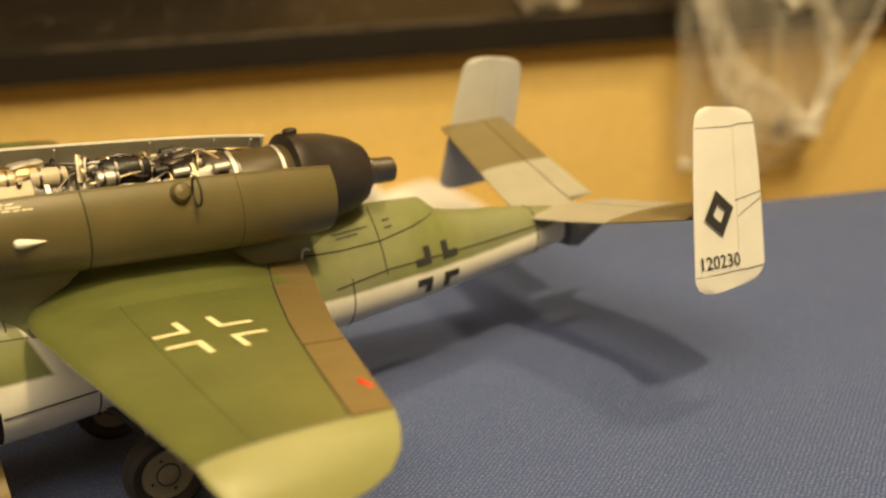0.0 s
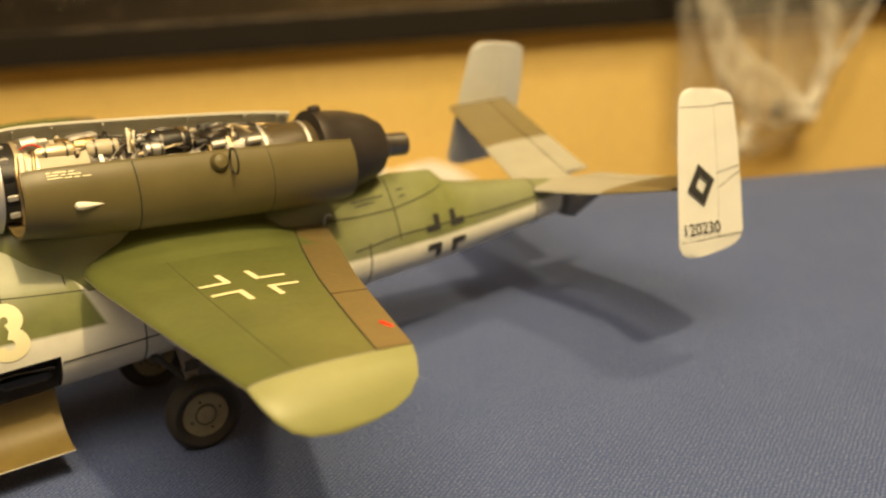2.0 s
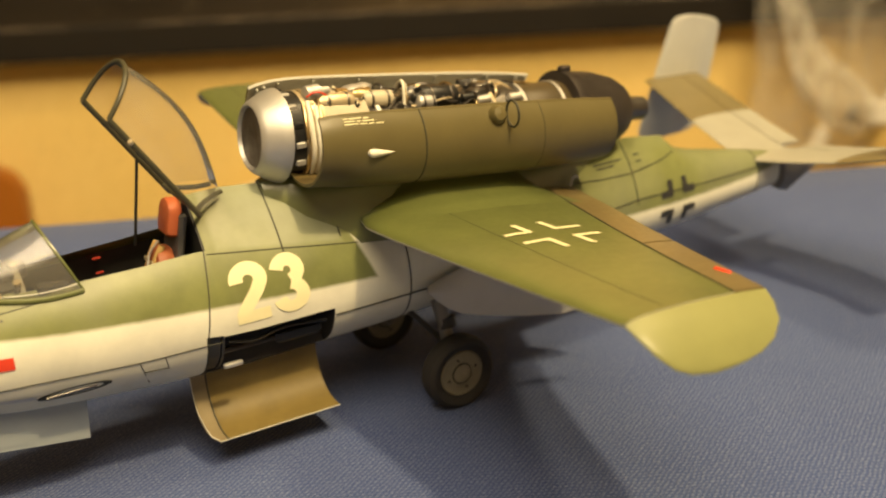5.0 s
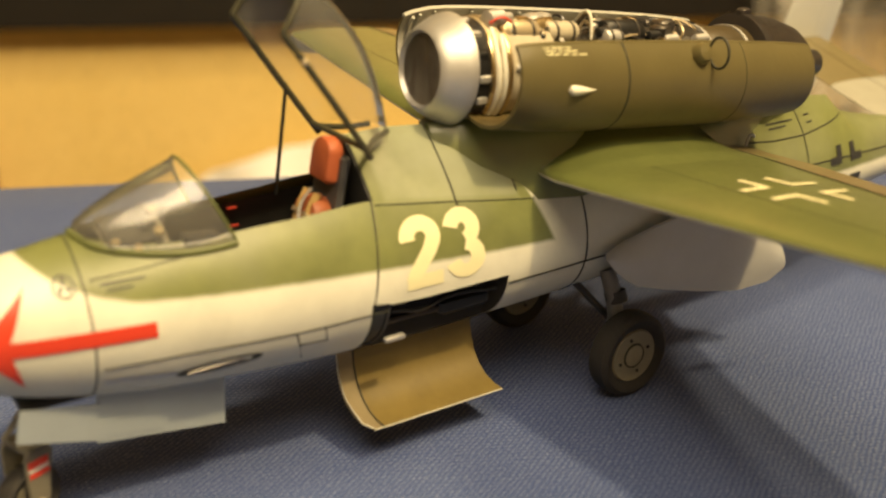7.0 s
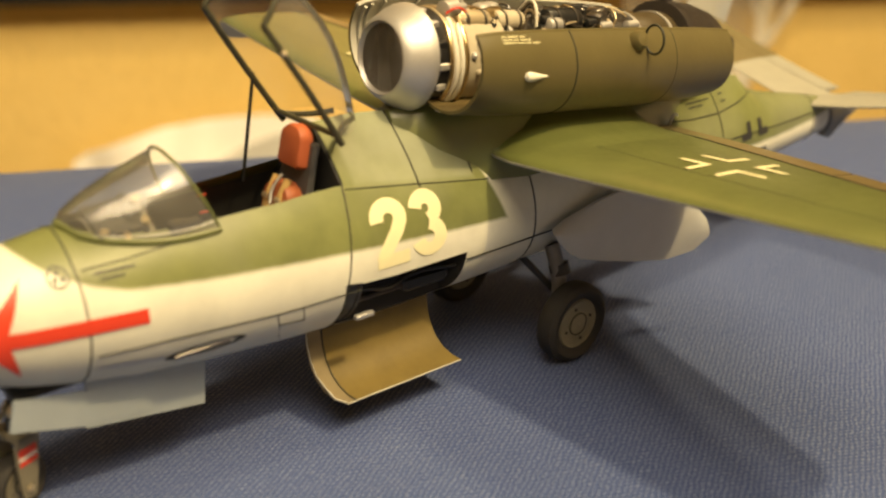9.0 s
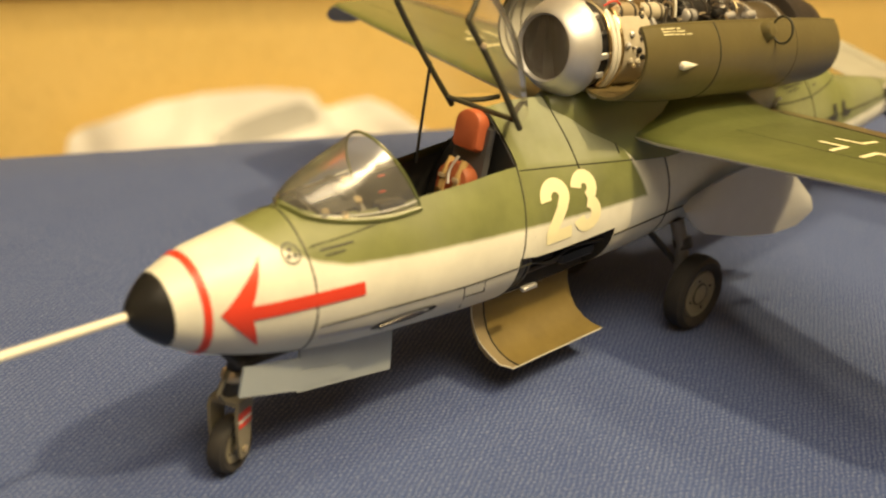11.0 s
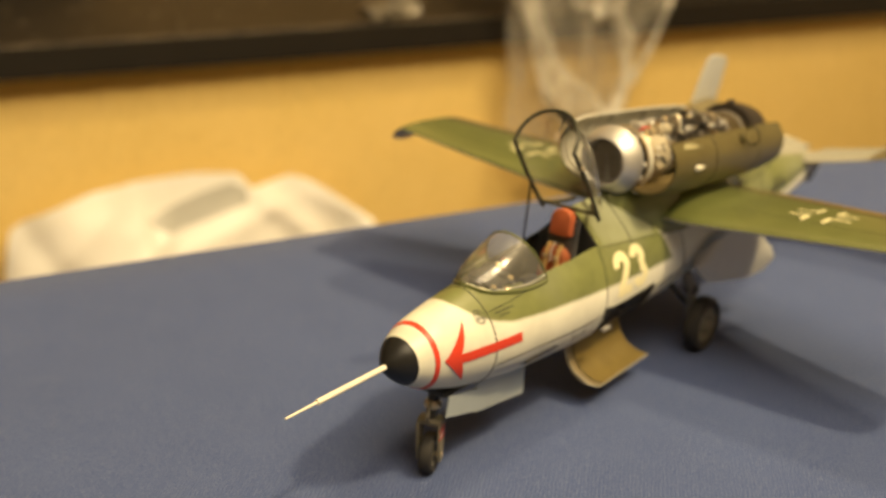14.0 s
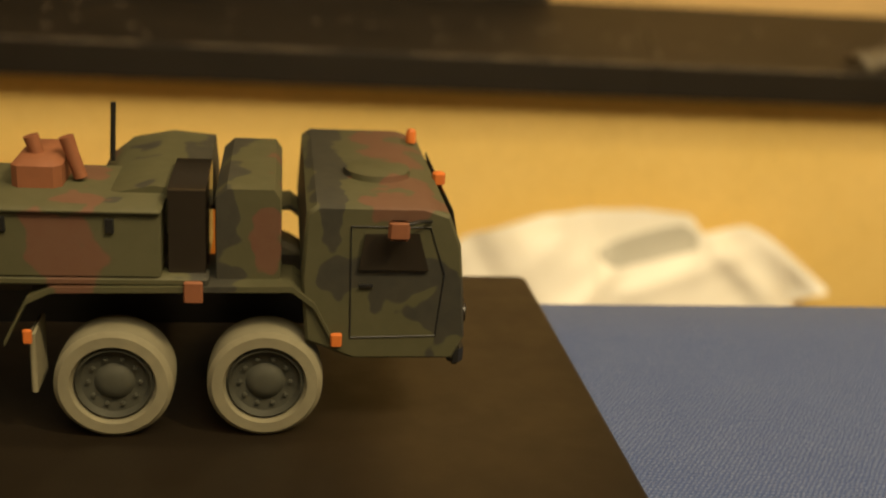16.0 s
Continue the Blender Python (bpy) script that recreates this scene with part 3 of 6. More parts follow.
def flank_patches(quads, material, name, label="", out=0.008, n=10):
    """Four-cornered patches of (x, z) laid on the port flank and welded into one decal."""
    v, f, seen = [], [], {}
    def index(x, z):
        key = (round(x, 4), round(z, 4))
        if key not in seen:
            seen[key] = len(v)
            v.append(at_height(x, z, out))
        return seen[key]
    for a, b, c, d in quads:
        def at(i, j):
            u, w = i / n, j / n
            p, q = Vector(a).lerp(Vector(b), u), Vector(d).lerp(Vector(c), u)
            return index(*p.lerp(q, w))
        for i in range(n):
            for j in range(n):
                loop = []
                for k in (at(i, j), at(i + 1, j), at(i + 1, j + 1), at(i, j + 1)):
                    if k not in loop:
                        loop.append(k)
                if len(loop) > 2:
                    f.append(tuple(loop))
    return part(name, v, f, material, plane, label)


TIP, IN_T, IN_B = (0.395, 1.255), (0.57, 1.270), (0.57, 1.190)
flank_patches([(TIP, (0.685, 1.495), IN_T, TIP), (TIP, IN_T, IN_B, TIP), (TIP, IN_B, (0.62, 1.000), TIP), (IN_T, (1.263, 1.253), (1.263, 1.173), IN_B)], M_RED, "arrow", "red arrow pointing to the nose")


def glyph_outlines(text, size):
    """Letter shapes from the built-in font, as flat triangles (u, v) of that height."""
    cu = bpy.data.curves.new("lettering", "FONT")
    cu.body, cu.size = text, size
    cu.resolution_u = 4
    cu.offset = size * 0.004
    ob = bpy.data.objects.new("lettering", cu)
    scene.collection.objects.link(ob)
    dg = bpy.context.evaluated_depsgraph_get()
    dg.update()
    me = ob.evaluated_get(dg).to_mesh()
    bm = bmesh.new()
    bm.from_mesh(me)
    bmesh.ops.triangulate(bm, faces=bm.faces)
    bmesh.ops.subdivide_edges(bm, edges=[e for e in bm.edges if e.calc_length() > size * 0.25], cuts=1)
    bm.verts.index_update()
    v = [tuple(p.co) for p in bm.verts]
    f = [tuple(q.index for q in g.verts) for g in bm.faces]
    bm.free()
    bpy.data.objects.remove(ob)
    return v, f


def digit_bars():
    """The number 23 in a heavy rounded face, drawn as broad strokes along the flank."""
    def stroke(pts, w):
        left, right = [], []
        for i, p in enumerate(pts):
            a, b = Vector(pts[max(i - 1, 0)]), Vector(pts[min(i + 1, len(pts) - 1)])
            d = (b - a).normalized()
            nrm = Vector((-d.y, d.x)) * w / 2
            left.append(Vector(p) + nrm)
            right.append(Vector(p) - nrm)
        return left, right
    def arc(cx, cy, rx, ry, a0, a1, n=12):
        return [(cx + rx * math.cos(radians(a0 + (a1 - a0) * i / n)), cy + ry * math.sin(radians(a0 + (a1 - a0) * i / n))) for i in range(n + 1)]
    two = [arc(0.115, 0.335, 0.085, 0.085, 190, -20) + [(0.16, 0.24), (0.06, 0.10), (0.045, 0.06)], [(0.0, 0.042), (0.235, 0.042)]]
    three = [arc(0.395, 0.335, 0.075, 0.080, 170, -80), arc(0.395, 0.135, 0.085, 0.095, 85, -170)]
    for digit in (two, three):
        pieces = []
        for s in digit:
            L, R = stroke(s, 0.098)
            v = []
            for a, b in zip(L, R):
                for t in (0, 0.5, 1):
                    u, w = a.lerp(b, t)
                    v.append(at_height(2.71 + u * 1.05, 1.125 + w * 0.84, 0.006))
            n = len(L)
            pieces.append((v, [(3 * i + k, 3 * i + k + 1, 3 * i + k + 4, 3 * i + k + 3) for i in range(n - 1) for k in (0, 1)]))
        part("numeral", *joined(*pieces), M_CREAM, plane, "cream numeral on the fuselage side")


digit_bars()


def corner_cross(place, size, arm, material, name, label, gap=0.16):
    """A national cross reduced to four right-angled corners; place(u, v) lays it on a surface."""
    for sx, sy in ((1, 1), (-1, 1), (-1, -1), (1, -1)):
        g, w, L = gap * size, arm * size, size
        def grid(u0, u1, v0, v1, nu, nv):
            pts = [place(sx * (u0 + (u1 - u0) * i / nu), sy * (v0 + (v1 - v0) * j / nv)) for j in range(nv + 1) for i in range(nu + 1)]
            return pts, [(j * (nu + 1) + i, j * (nu + 1) + i + 1, (j + 1) * (nu + 1) + i + 1, (j + 1) * (nu + 1) + i) for j in range(nv) for i in range(nu)]
        # the two limbs butt at the inner corner
        v, quads = joined(grid(g, L, g, g + w, 8, 3), grid(g, g + w, g + w, L, 3, 8))
        part(name, v, quads, material, plane, label, smooth=False)


corner_cross(lambda u, v: at_height(6.96 + u, 1.09 + v * 0.95, 0.007), 0.21, 0.30, M_DECAL, "fuselage_cross", "dark corner of a cross marking", 0.28)


part("aerial_loop", *tube([(5.76, -0.27, 1.455), (5.765, -0.285, 1.53), (5.80, -0.285, 1.545), (5.83, -0.28, 1.52)], 0.010, 8, 1), M_FIN, plane, "small white aerial loop")

# ---- wings ----
WING = [  # y, leading x, trailing x, z of the chord at the front, at the rear, thickness
    (0.20, 3.82, 5.80, 1.590, 1.44, 0.25), (0.42, 3.745, 5.73, 1.62, 1.467, 0.24), (0.60, 3.69, 5.665, 1.643, 1.493, 0.23), (1.0, 3.685, 5.52, 1.68, 1.56, 0.21), (1.8, 3.745, 5.24, 1.74, 1.67, 0.17),
    (2.6, 3.80, 5.02, 1.805, 1.755, 0.13), (3.20, 3.84, 4.86, 1.86, 1.82, 0.10),
]
EAR = [(3.20, 3.84, 4.86, 1.86, 1.82, 0.10), (3.30, 3.86, 4.83, 1.81, 1.78, 0.088), (3.39, 3.90, 4.78, 1.745, 1.725, 0.07), (3.45, 3.97, 4.69, 1.68, 1.665, 0.05), (3.48, 4.06, 4.57, 1.64, 1.63, 0.035), (3.495, 4.20, 4.43, 1.615, 1.615, 0.02)]


def flap_at(y):
    """The chord fraction of the flap hinge."""
    return 0.857 - 0.0278 * y


def airfoil(row, side, u0=0.0, u1=1.0, n=14):
    """A closed section between two chord fractions."""
    y, xl, xt, zl, zt, th = row
    def half(u):
        return th * 0.5 * (1.8 * math.sqrt(max(u, 0)) - 1.1 * u - 0.7 * u * u) * 1.15
    us = [u0 + (u1 - u0) * (0.5 - 0.5 * math.cos(math.pi * i / n)) for i in range(n + 1)]
    top = [(xl + (xt - xl) * u, side * y, zl + (zt - zl) * u + half(u) * 1.15 + 0.004) for u in us]
    bot = [(xl + (xt - xl) * u, side * y, zl + (zt - zl) * u - half(u) * 0.8 - 0.004) for u in reversed(us)]
    return top + bot


def wing_top(x, y):
    """The port wing's upper surface."""
    row = lerp_rows(WING, abs(y))
    u = min(1, max(0, (x - row[1]) / (row[2] - row[1])))
    half = row[5] * 0.5 * (1.8 * math.sqrt(u) - 1.1 * u - 0.7 * u * u) * 1.15
    return row[3] + (row[4] - row[3]) * u + half * 1.15 + 0.004


def two_sided(ob, under, limit=-0.15):
    """Gives the faces that look down another paint."""
    ob.data.materials.append(under)
    for p in ob.data.polygons:
        if p.normal.z < limit or (limit > 0 and p.normal.x < -0.7 and p.normal.z < 0.55):
            p.material_index = len(ob.data.materials) - 1


for side in (-1, 1):
    wing = holder("wing", label="port wing" if side < 0 else "starboard wing")
    wing.parent = plane
    rows = [lerp_rows(WING, y) for y in fine(0.20, 3.20, 0.2)]
    panel = part("wing_panel", *loft([airfoil(r, side, 0.0, flap_at(r[0])) for r in rows]), M_GREEN, wing, "green wing panel")
    two_sided(panel, M_UNDER, 0.12)
    inner = [r for r in (lerp_rows(WING, y) for y in fine(0.28, 2.14, 0.17))]
    outer = [r for r in (lerp_rows(WING, y) for y in fine(2.16, 3.19, 0.17))]
    for nm, rr in (("flap", inner), ("aileron", outer)):
        ob = part(nm, *loft([airfoil(r, side, flap_at(r[0]) + 0.008, 1.0, 8) for r in rr]), M_BROWN, wing, "brown-green " + nm)
        two_sided(ob, M_UNDER)
    ear = part("wing_tip", *loft([airfoil(lerp_rows(EAR, y), side) for y in (3.205, 3.24, 3.27, 3.30, 3.345, 3.39, 3.42, 3.45, 3.465, 3.48, 3.49, 3.495)]), M_TIP, wing, "pale green turned-down wing tip")
    two_sided(ear, M_UNDER)

part("red_lamp", *box((4.895, -2.84, wing_top(4.895, -2.84) + 0.001), (0.030, 0.12, 0.022), 0.008, 12), M_RED, plane, "red wing lamp")
def on_wing(u, v):
    x, y = 4.49 + u - v * 0.02, -1.715 + v - u * 0.04
    return (x, y, wing_top(x, y) + 0.006)


corner_cross(on_wing, 0.30, 0.14, M_CREAM, "wing_cross", "cream corner of a cross marking", 0.28)
corner_cross(lambda u, v: (4.49 + u, 1.715 + v, wing_top(4.49 + u, 1.715 + v) + 0.006), 0.30, 0.14, M_CREAM, "wing_cross", "cream corner of a cross marking", 0.28)
# spar seams and flap gaps
for side in (-1, 1):
    for u in (0.28, 1.0):
        pts = []
        for y in fine(0.5, 3.18, 0.2):
            r = lerp_rows(WING, y)
            u = u if u < 0.5 else flap_at(y) + 0.004
            x = r[1] + (r[2] - r[1]) * u
            pts.append((x, side * y, wing_top(x, y) + (-0.001 if u < 0.5 else 0.001)))
        part("panel_line", *tube(pts, 0.0025 if u < 0.5 else 0.006, 6, 0), M_LINE, plane)

# fairing between wing, fuselage and engine
ENG_X, ENG_Z, ENG_S = 3.4, 2.235, -0.0967


def eng(x):
    return ENG_Z + ENG_S * (x - ENG_X)


def fairing():
    rings = []
    for x, w, top in ((3.15, 0.10, 1.93), (3.4, 0.24, eng(3.4) - 0.25), (4.0, 0.42, eng(4.0) - 0.28), (4.8, 0.42, eng(4.8) - 0.28), (5.5, 0.28, eng(5.5) - 0.25), (6.0, 0.15, 1.68), (6.3, 0.06, 1.63)):
        low = 1.45
        rings.append([(x, -w * 1.15, low), (x, -w, low + (top - low) * 0.45), (x, -w * 0.82, top - 0.05), (x, -w * 0.5, top), (x, w * 0.5, top), (x, w * 0.82, top - 0.05), (x, w, low + (top - low) * 0.45), (x, w * 1.15, low)])
    return part("engine_pylon", *loft(rings), M_GREEN, plane, "green fairing under the engine")


fairing()


def root_fillet(side):
    """The smooth fillet between the wing root and the engine fairing."""
    rows = []
    for x in fine(3.78, 5.38, 0.10):
        edge = math.sin(math.pi * min(1, (x - 3.78) / 0.6) / 2) ** 1.5 * math.sin(math.pi * min(1, (5.38 - x) / 0.5) / 2)
        rows.append([(x, side * y, wing_top(x, y) + h * edge) for y, h in ((0.34, 0.22), (0.42, 0.13), (0.50, 0.072), (0.60, 0.034), (0.72, 0.013), (0.86, 0.004), (0.92, -0.006))])
    return part("root_fillet", *loft(rows, closed=False), M_GREEN, plane, "green wing root fillet")


for side in (-1, 1):
    root_fillet(side)

# ---- engine ----
engine = holder("engine", label="exposed jet engine")
engine.parent = plane
AX = (1, 0, ENG_S)
lip = [(-0.262, 0.214), (-0.272, 0.216), (-0.29, 0.227), (-0.28, 0.245), (-0.25, 0.268), (-0.20, 0.297), (-0.16, 0.320), (-0.12, 0.334), (-0.09, 0.338), (-0.085, 0.328), (-0.09, 0.27)]
part("intake_ring", *lathe(lip, (ENG_X, 0, ENG_Z), AX, 56), M_SILVER, engine, "bare aluminium intake ring")
part("intake_duct", *lathe([(-0.262, 0.2135), (-0.20, 0.205), (-0.02, 0.195), (0.34, 0.175)], (ENG_X, 0, ENG_Z), AX, 48), M_DUCT, engine, "dark intake duct")
part("intake_bullet", *lathe([(0.14, 0.0), (0.15, 0.03), (0.19, 0.06), (0.26, 0.08), (0.34, 0.085)], (ENG_X, 0, ENG_Z), AX, 24), M_INNER, engine)
part("compressor_disc", *lathe([(0.30, 0.0), (0.30, 0.20)], (ENG_X, 0, ENG_Z), AX, 32), M_BLACK, engine)
part("engine_core", *lathe([(-0.06, 0.20), (-0.05, 0.27), (0.02, 0.275), (0.52, 0.285), (0.60, 0.25), (1.35, 0.235), (1.45, 0.27), (1.9, 0.275), (2.05, 0.25), (2.4, 0.26), (2.42, 0.0)], (ENG_X, 0, ENG_Z), AX, 40), M_STEEL, engine, "steel engine core")
for d, r in ((0.03, 0.318), (0.09, 0.322), (0.15, 0.316), (0.62, 0.27), (1.0, 0.255), (1.36, 0.265), (1.62, 0.292), (1.92, 0.29), (2.3, 0.285)):
    part("engine_band", *lathe([(d, r - 0.03), (d, r), (d + 0.03, r), (d + 0.03, r - 0.03)], (ENG_X, 0, ENG_Z), AX, 36), M_BRIGHT if r > 0.29 else M_SILVER, engine)
part("rear_shroud", *lathe([(1.98, 0.25), (2.0, 0.26), (2.42, 0.282), (2.44, 0.27)], (ENG_X, 0, ENG_Z), AX, 40), M_SHROUD, engine, "brown rear shroud")
part("exhaust_cone", *lathe([(2.40, 0.33), (2.41, 0.362), (2.50, 0.366), (2.52, 0.352), (2.74, 0.338), (2.94, 0.290), (3.05, 0.230), (3.06, 0.20), (2.95, 0.19)], (ENG_X, 0, ENG_Z), AX, 48), M_CONE, engine, "burnt dark exhaust cone")
part("exhaust_plug", *lathe([(2.90, 0.13), (3.14, 0.125), (3.16, 0.105), (3.345, 0.10), (3.355, 0.085), (3.18, 0.08)], (ENG_X, 0, ENG_Z), AX, 24), M_STEEL, engine, "steel exhaust plug")
# made-up black ring: darkens the gap and stops light leaking through
part("seal_ring", *lathe([(-0.085, 0.21), (-0.08, 0.312), (0.03, 0.312), (0.04, 0.25)], (ENG_X, 0, ENG_Z), AX, 44), M_BLACK, engine, "black seal behind the intake ring")
for k in range(14):
    a = 2 * math.pi * k / 14
    part("spacer", *box((ENG_X - 0.03, 0.306 * math.cos(a), eng(ENG_X) + 0.306 * math.sin(a)), (0.075, 0.045, 0.045), 0.008), M_SILVER if k % 3 else M_BLACK, engine)
part("gearbox", *lathe([(0.04, 0.27), (0.05, 0.298), (0.25, 0.306), (0.44, 0.304), (0.54, 0.292), (0.55, 0.25)], (ENG_X, 0, ENG_Z), AX, 44), M_CASING, engine, "dull cream gearbox casing")
fit_rng = random.Random(8)
for k in range(22):
    x, a = ENG_X + fit_rng.uniform(0.20, 0.50), radians(fit_rng.uniform(-20, 105))
    s_ = fit_rng.uniform(0.018, 0.042)
    out = Vector((0.0, -math.cos(a), math.sin(a)))
    root = Vector((x, 0, eng(x))) + out * 0.296
    part("fitting", *lathe([(0, s_ * 0.45), (0.012, s_ * 0.6), (0.026, s_ * 0.55), (0.03, s_ * 0.3), (0.04, 0.0)], tuple(root), tuple(out), 10), fit_rng.choice((M_BLACK, M_SILVER, M_STEEL, M_BRIGHT, M_CASING)), engine)
for d, a0, a1, thick in ((0.025, -62, 50, 0.014), (0.065, -66, 56, 0.019), (0.112, -60, 48, 0.017), (0.155, -64, 62, 0.013)):
    rib = [(ENG_X + d + 0.03 * max(0.0, i / 14 - 0.75) * 4, -0.322 * math.cos(radians(a0 + (a1 - a0) * i / 14)), eng(ENG_X + d) + 0.322 * math.sin(radians(a0 + (a1 - a0) * i / 14))) for i in range(15)]
    part("duct_rib", *tube(rib, thick, 8, 0), M_PITOT if thick > 0.015 else M_BRASS, engine, "cream curved duct")
part("red_wire", *tube([(3.50, -0.16, eng(3.5) + 0.30), (3.56, -0.20, eng(3.5) + 0.345), (3.64, -0.19, eng(3.6) + 0.31)], 0.008, 6, 2), M_RED, engine, "thin red wire")
part("sump", *lathe([(0, 0.0), (0.01, 0.03), (0.05, 0.045), (0.10, 0.04), (0.12, 0.0)], (3.40, -0.19, eng(3.4) - 0.285), (1, 0, -0.1), 16), M_PITOT, engine, "cream sump bulb")
part("pump", *lathe([(0, 0.03), (0.01, 0.06), (0.12, 0.06), (0.14, 0.035), (0.2, 0.03)], (3.50, -0.12, eng(3.5) + 0.31), (1, 0.1, 0), 16), M_SILVER, engine)
part("oil_tank", *lathe([(0, 0.04), (0.03, 0.085), (0.30, 0.085), (0.33, 0.04)], (3.74, -0.05, eng(3.8) + 0.25), (1, 0, -0.1), 20), M_BRASS, engine, "brassy oil tank")
part("lift_lug", *box((5.88, 0, eng(5.88) + 0.375), (0.10, 0.07, 0.06), 0.012), M_CONE, engine)


def plumbing():
    """Pipes, boxes and wiring over the open upper half of the engine."""
    rng = random.Random(11)
    for i in range(34):
        x0 = rng.uniform(3.66, 5.1)
        L = rng.uniform(0.12, 0.55)
        a0 = rng.uniform(-75, 75)
        a1 = a0 + rng.uniform(-45, 45)
        r0 = rng.uniform(0.27, 0.31)
        pts = []
        for k in range(5):
            t = k / 4
            a = radians(a0 + (a1 - a0) * (0 if t < 0.4 else 1 if t > 0.6 else 0.5))
            x = x0 + L * t
            rr = r0 + 0.03 * math.sin(math.pi * t) * rng.uniform(0.3, 1.2)
            pts.append((x, -rr * math.sin(a), eng(x) + rr * math.cos(a)))
        part("pipe", *tube(pts, rng.uniform(0.006, 0.011), 6, 2), rng.choice((M_BRIGHT, M_BRASS, M_STEEL, M_BLACK, M_STEEL, M_BLACK)), engine)
    for i in range(16):
        x = rng.uniform(3.75, 5.2)
        a = radians(rng.uniform(-60, 70))
        s = rng.uniform(0.05, 0.12)
        part("accessory", *box((x, -0.29 * math.sin(a), eng(x) + 0.29 * math.cos(a)), (s * 1.4, s, s), 0.015, rng.uniform(0, 40)), rng.choice((M_BLACK, M_SILVER, M_STEEL, M_STEEL)), engine)
    for i in range(8):
        x = rng.uniform(3.75, 5.2)
        a = radians(rng.uniform(-60, 70))
        part("canister", *lathe([(0, 0.015), (0.01, 0.033), (0.12, 0.033), (0.135, 0.015)], (x, -0.30 * math.sin(a), eng(x) + 0.30 * math.cos(a)), (1, 0, 0), 14), rng.choice((M_BLACK, M_SILVER, M_STEEL)), engine)
    for i in range(9):      # thin hoops standing over the casing
        x = 4.15 + 1.0 * (i + rng.uniform(0, 0.8)) / 9
        a0, a1, d = rng.uniform(-50, 45), rng.uniform(14, 34), rng.uniform(-0.06, 0.06)
        top = rng.uniform(0.315, 0.345)
        pts = [(x + d * t, -rr * math.sin(radians(a0 + a1 * t)), eng(x) + rr * math.cos(radians(a0 + a1 * t))) for t, rr in ((0, 0.26), (0.1, top), (0.5, top + 0.01), (0.9, top), (1, 0.26))]
        part("hoop_pipe", *tube(pts, rng.uniform(0.006, 0.010), 6, 2), rng.choice((M_PITOT, M_BRIGHT, M_STEEL, M_BRASS, M_SILVER)), engine)

    # the larger fittings along the crown: a bright tank, a clutch of pale pipes, a black generator with a bright cap, a ribbed drum
    for x, y, h, r, ln, mat, what in ((3.58, -0.12, 0.24, 0.075, 0.30, M_BRIGHT, "bright starter tank"), (3.95, -0.10, 0.24, 0.070, 0.26, M_CASING, "cream accumulator"),
                                      (4.42, -0.10, 0.23, 0.095, 0.34, M_BLACK, "black generator"), (4.36, -0.20, 0.22, 0.055, 0.16, M_SILVER, "bright filter"), (4.92, -0.08, 0.20, 0.085, 0.24, M_CONE, "dark drum")):
        drum = part("drum", *lathe([(0, r * 0.5), (0.012, r * 0.92), (0.03, r), (ln - 0.03, r), (ln - 0.012, r * 0.92), (ln, r * 0.5)], (x, y, eng(x) + h), AX, 22), mat, engine, what)
        for q in (0.25, 0.75):
            part("strap", *lathe([(ln * q, r * 0.98), (ln * q, r * 1.06), (ln * q + 0.018, r * 1.06), (ln * q + 0.018, r * 0.98)], (x, y, eng(x) + h), AX, 22), M_STEEL, drum)
    for k in range(5):
        x = 4.25 + 0.022 * k
        pts = [(x, -0.22 + 0.03 * k, eng(x) + 0.22), (x + 0.01, -0.20 + 0.03 * k, eng(x) + 0.36 - 0.012 * k), (x + 0.04, -0.10 + 0.02 * k, eng(x) + 0.385 - 0.014 * k), (x + 0.05, 0.02, eng(x) + 0.27)]
        part("hoop_pipe", *tube(pts, 0.010, 8, 2), (M_PITOT, M_BRIGHT, M_STEEL, M_PITOT, M_BLACK)[k], engine, "bent pale pipe")


plumbing()


COWL = [(3.40, 0.86), (3.42, 0.873), (3.48, 0.91), (3.60, 0.95), (3.9, 0.99), (4.3, 1.0), (5.0, 1.0), (5.5, 0.97), (5.80, 0.915), (5.89, 0.885), (5.91, 0.88)]


COWL_Y, COWL_Z, COWL_R = 0.36, 0.02, 0.345


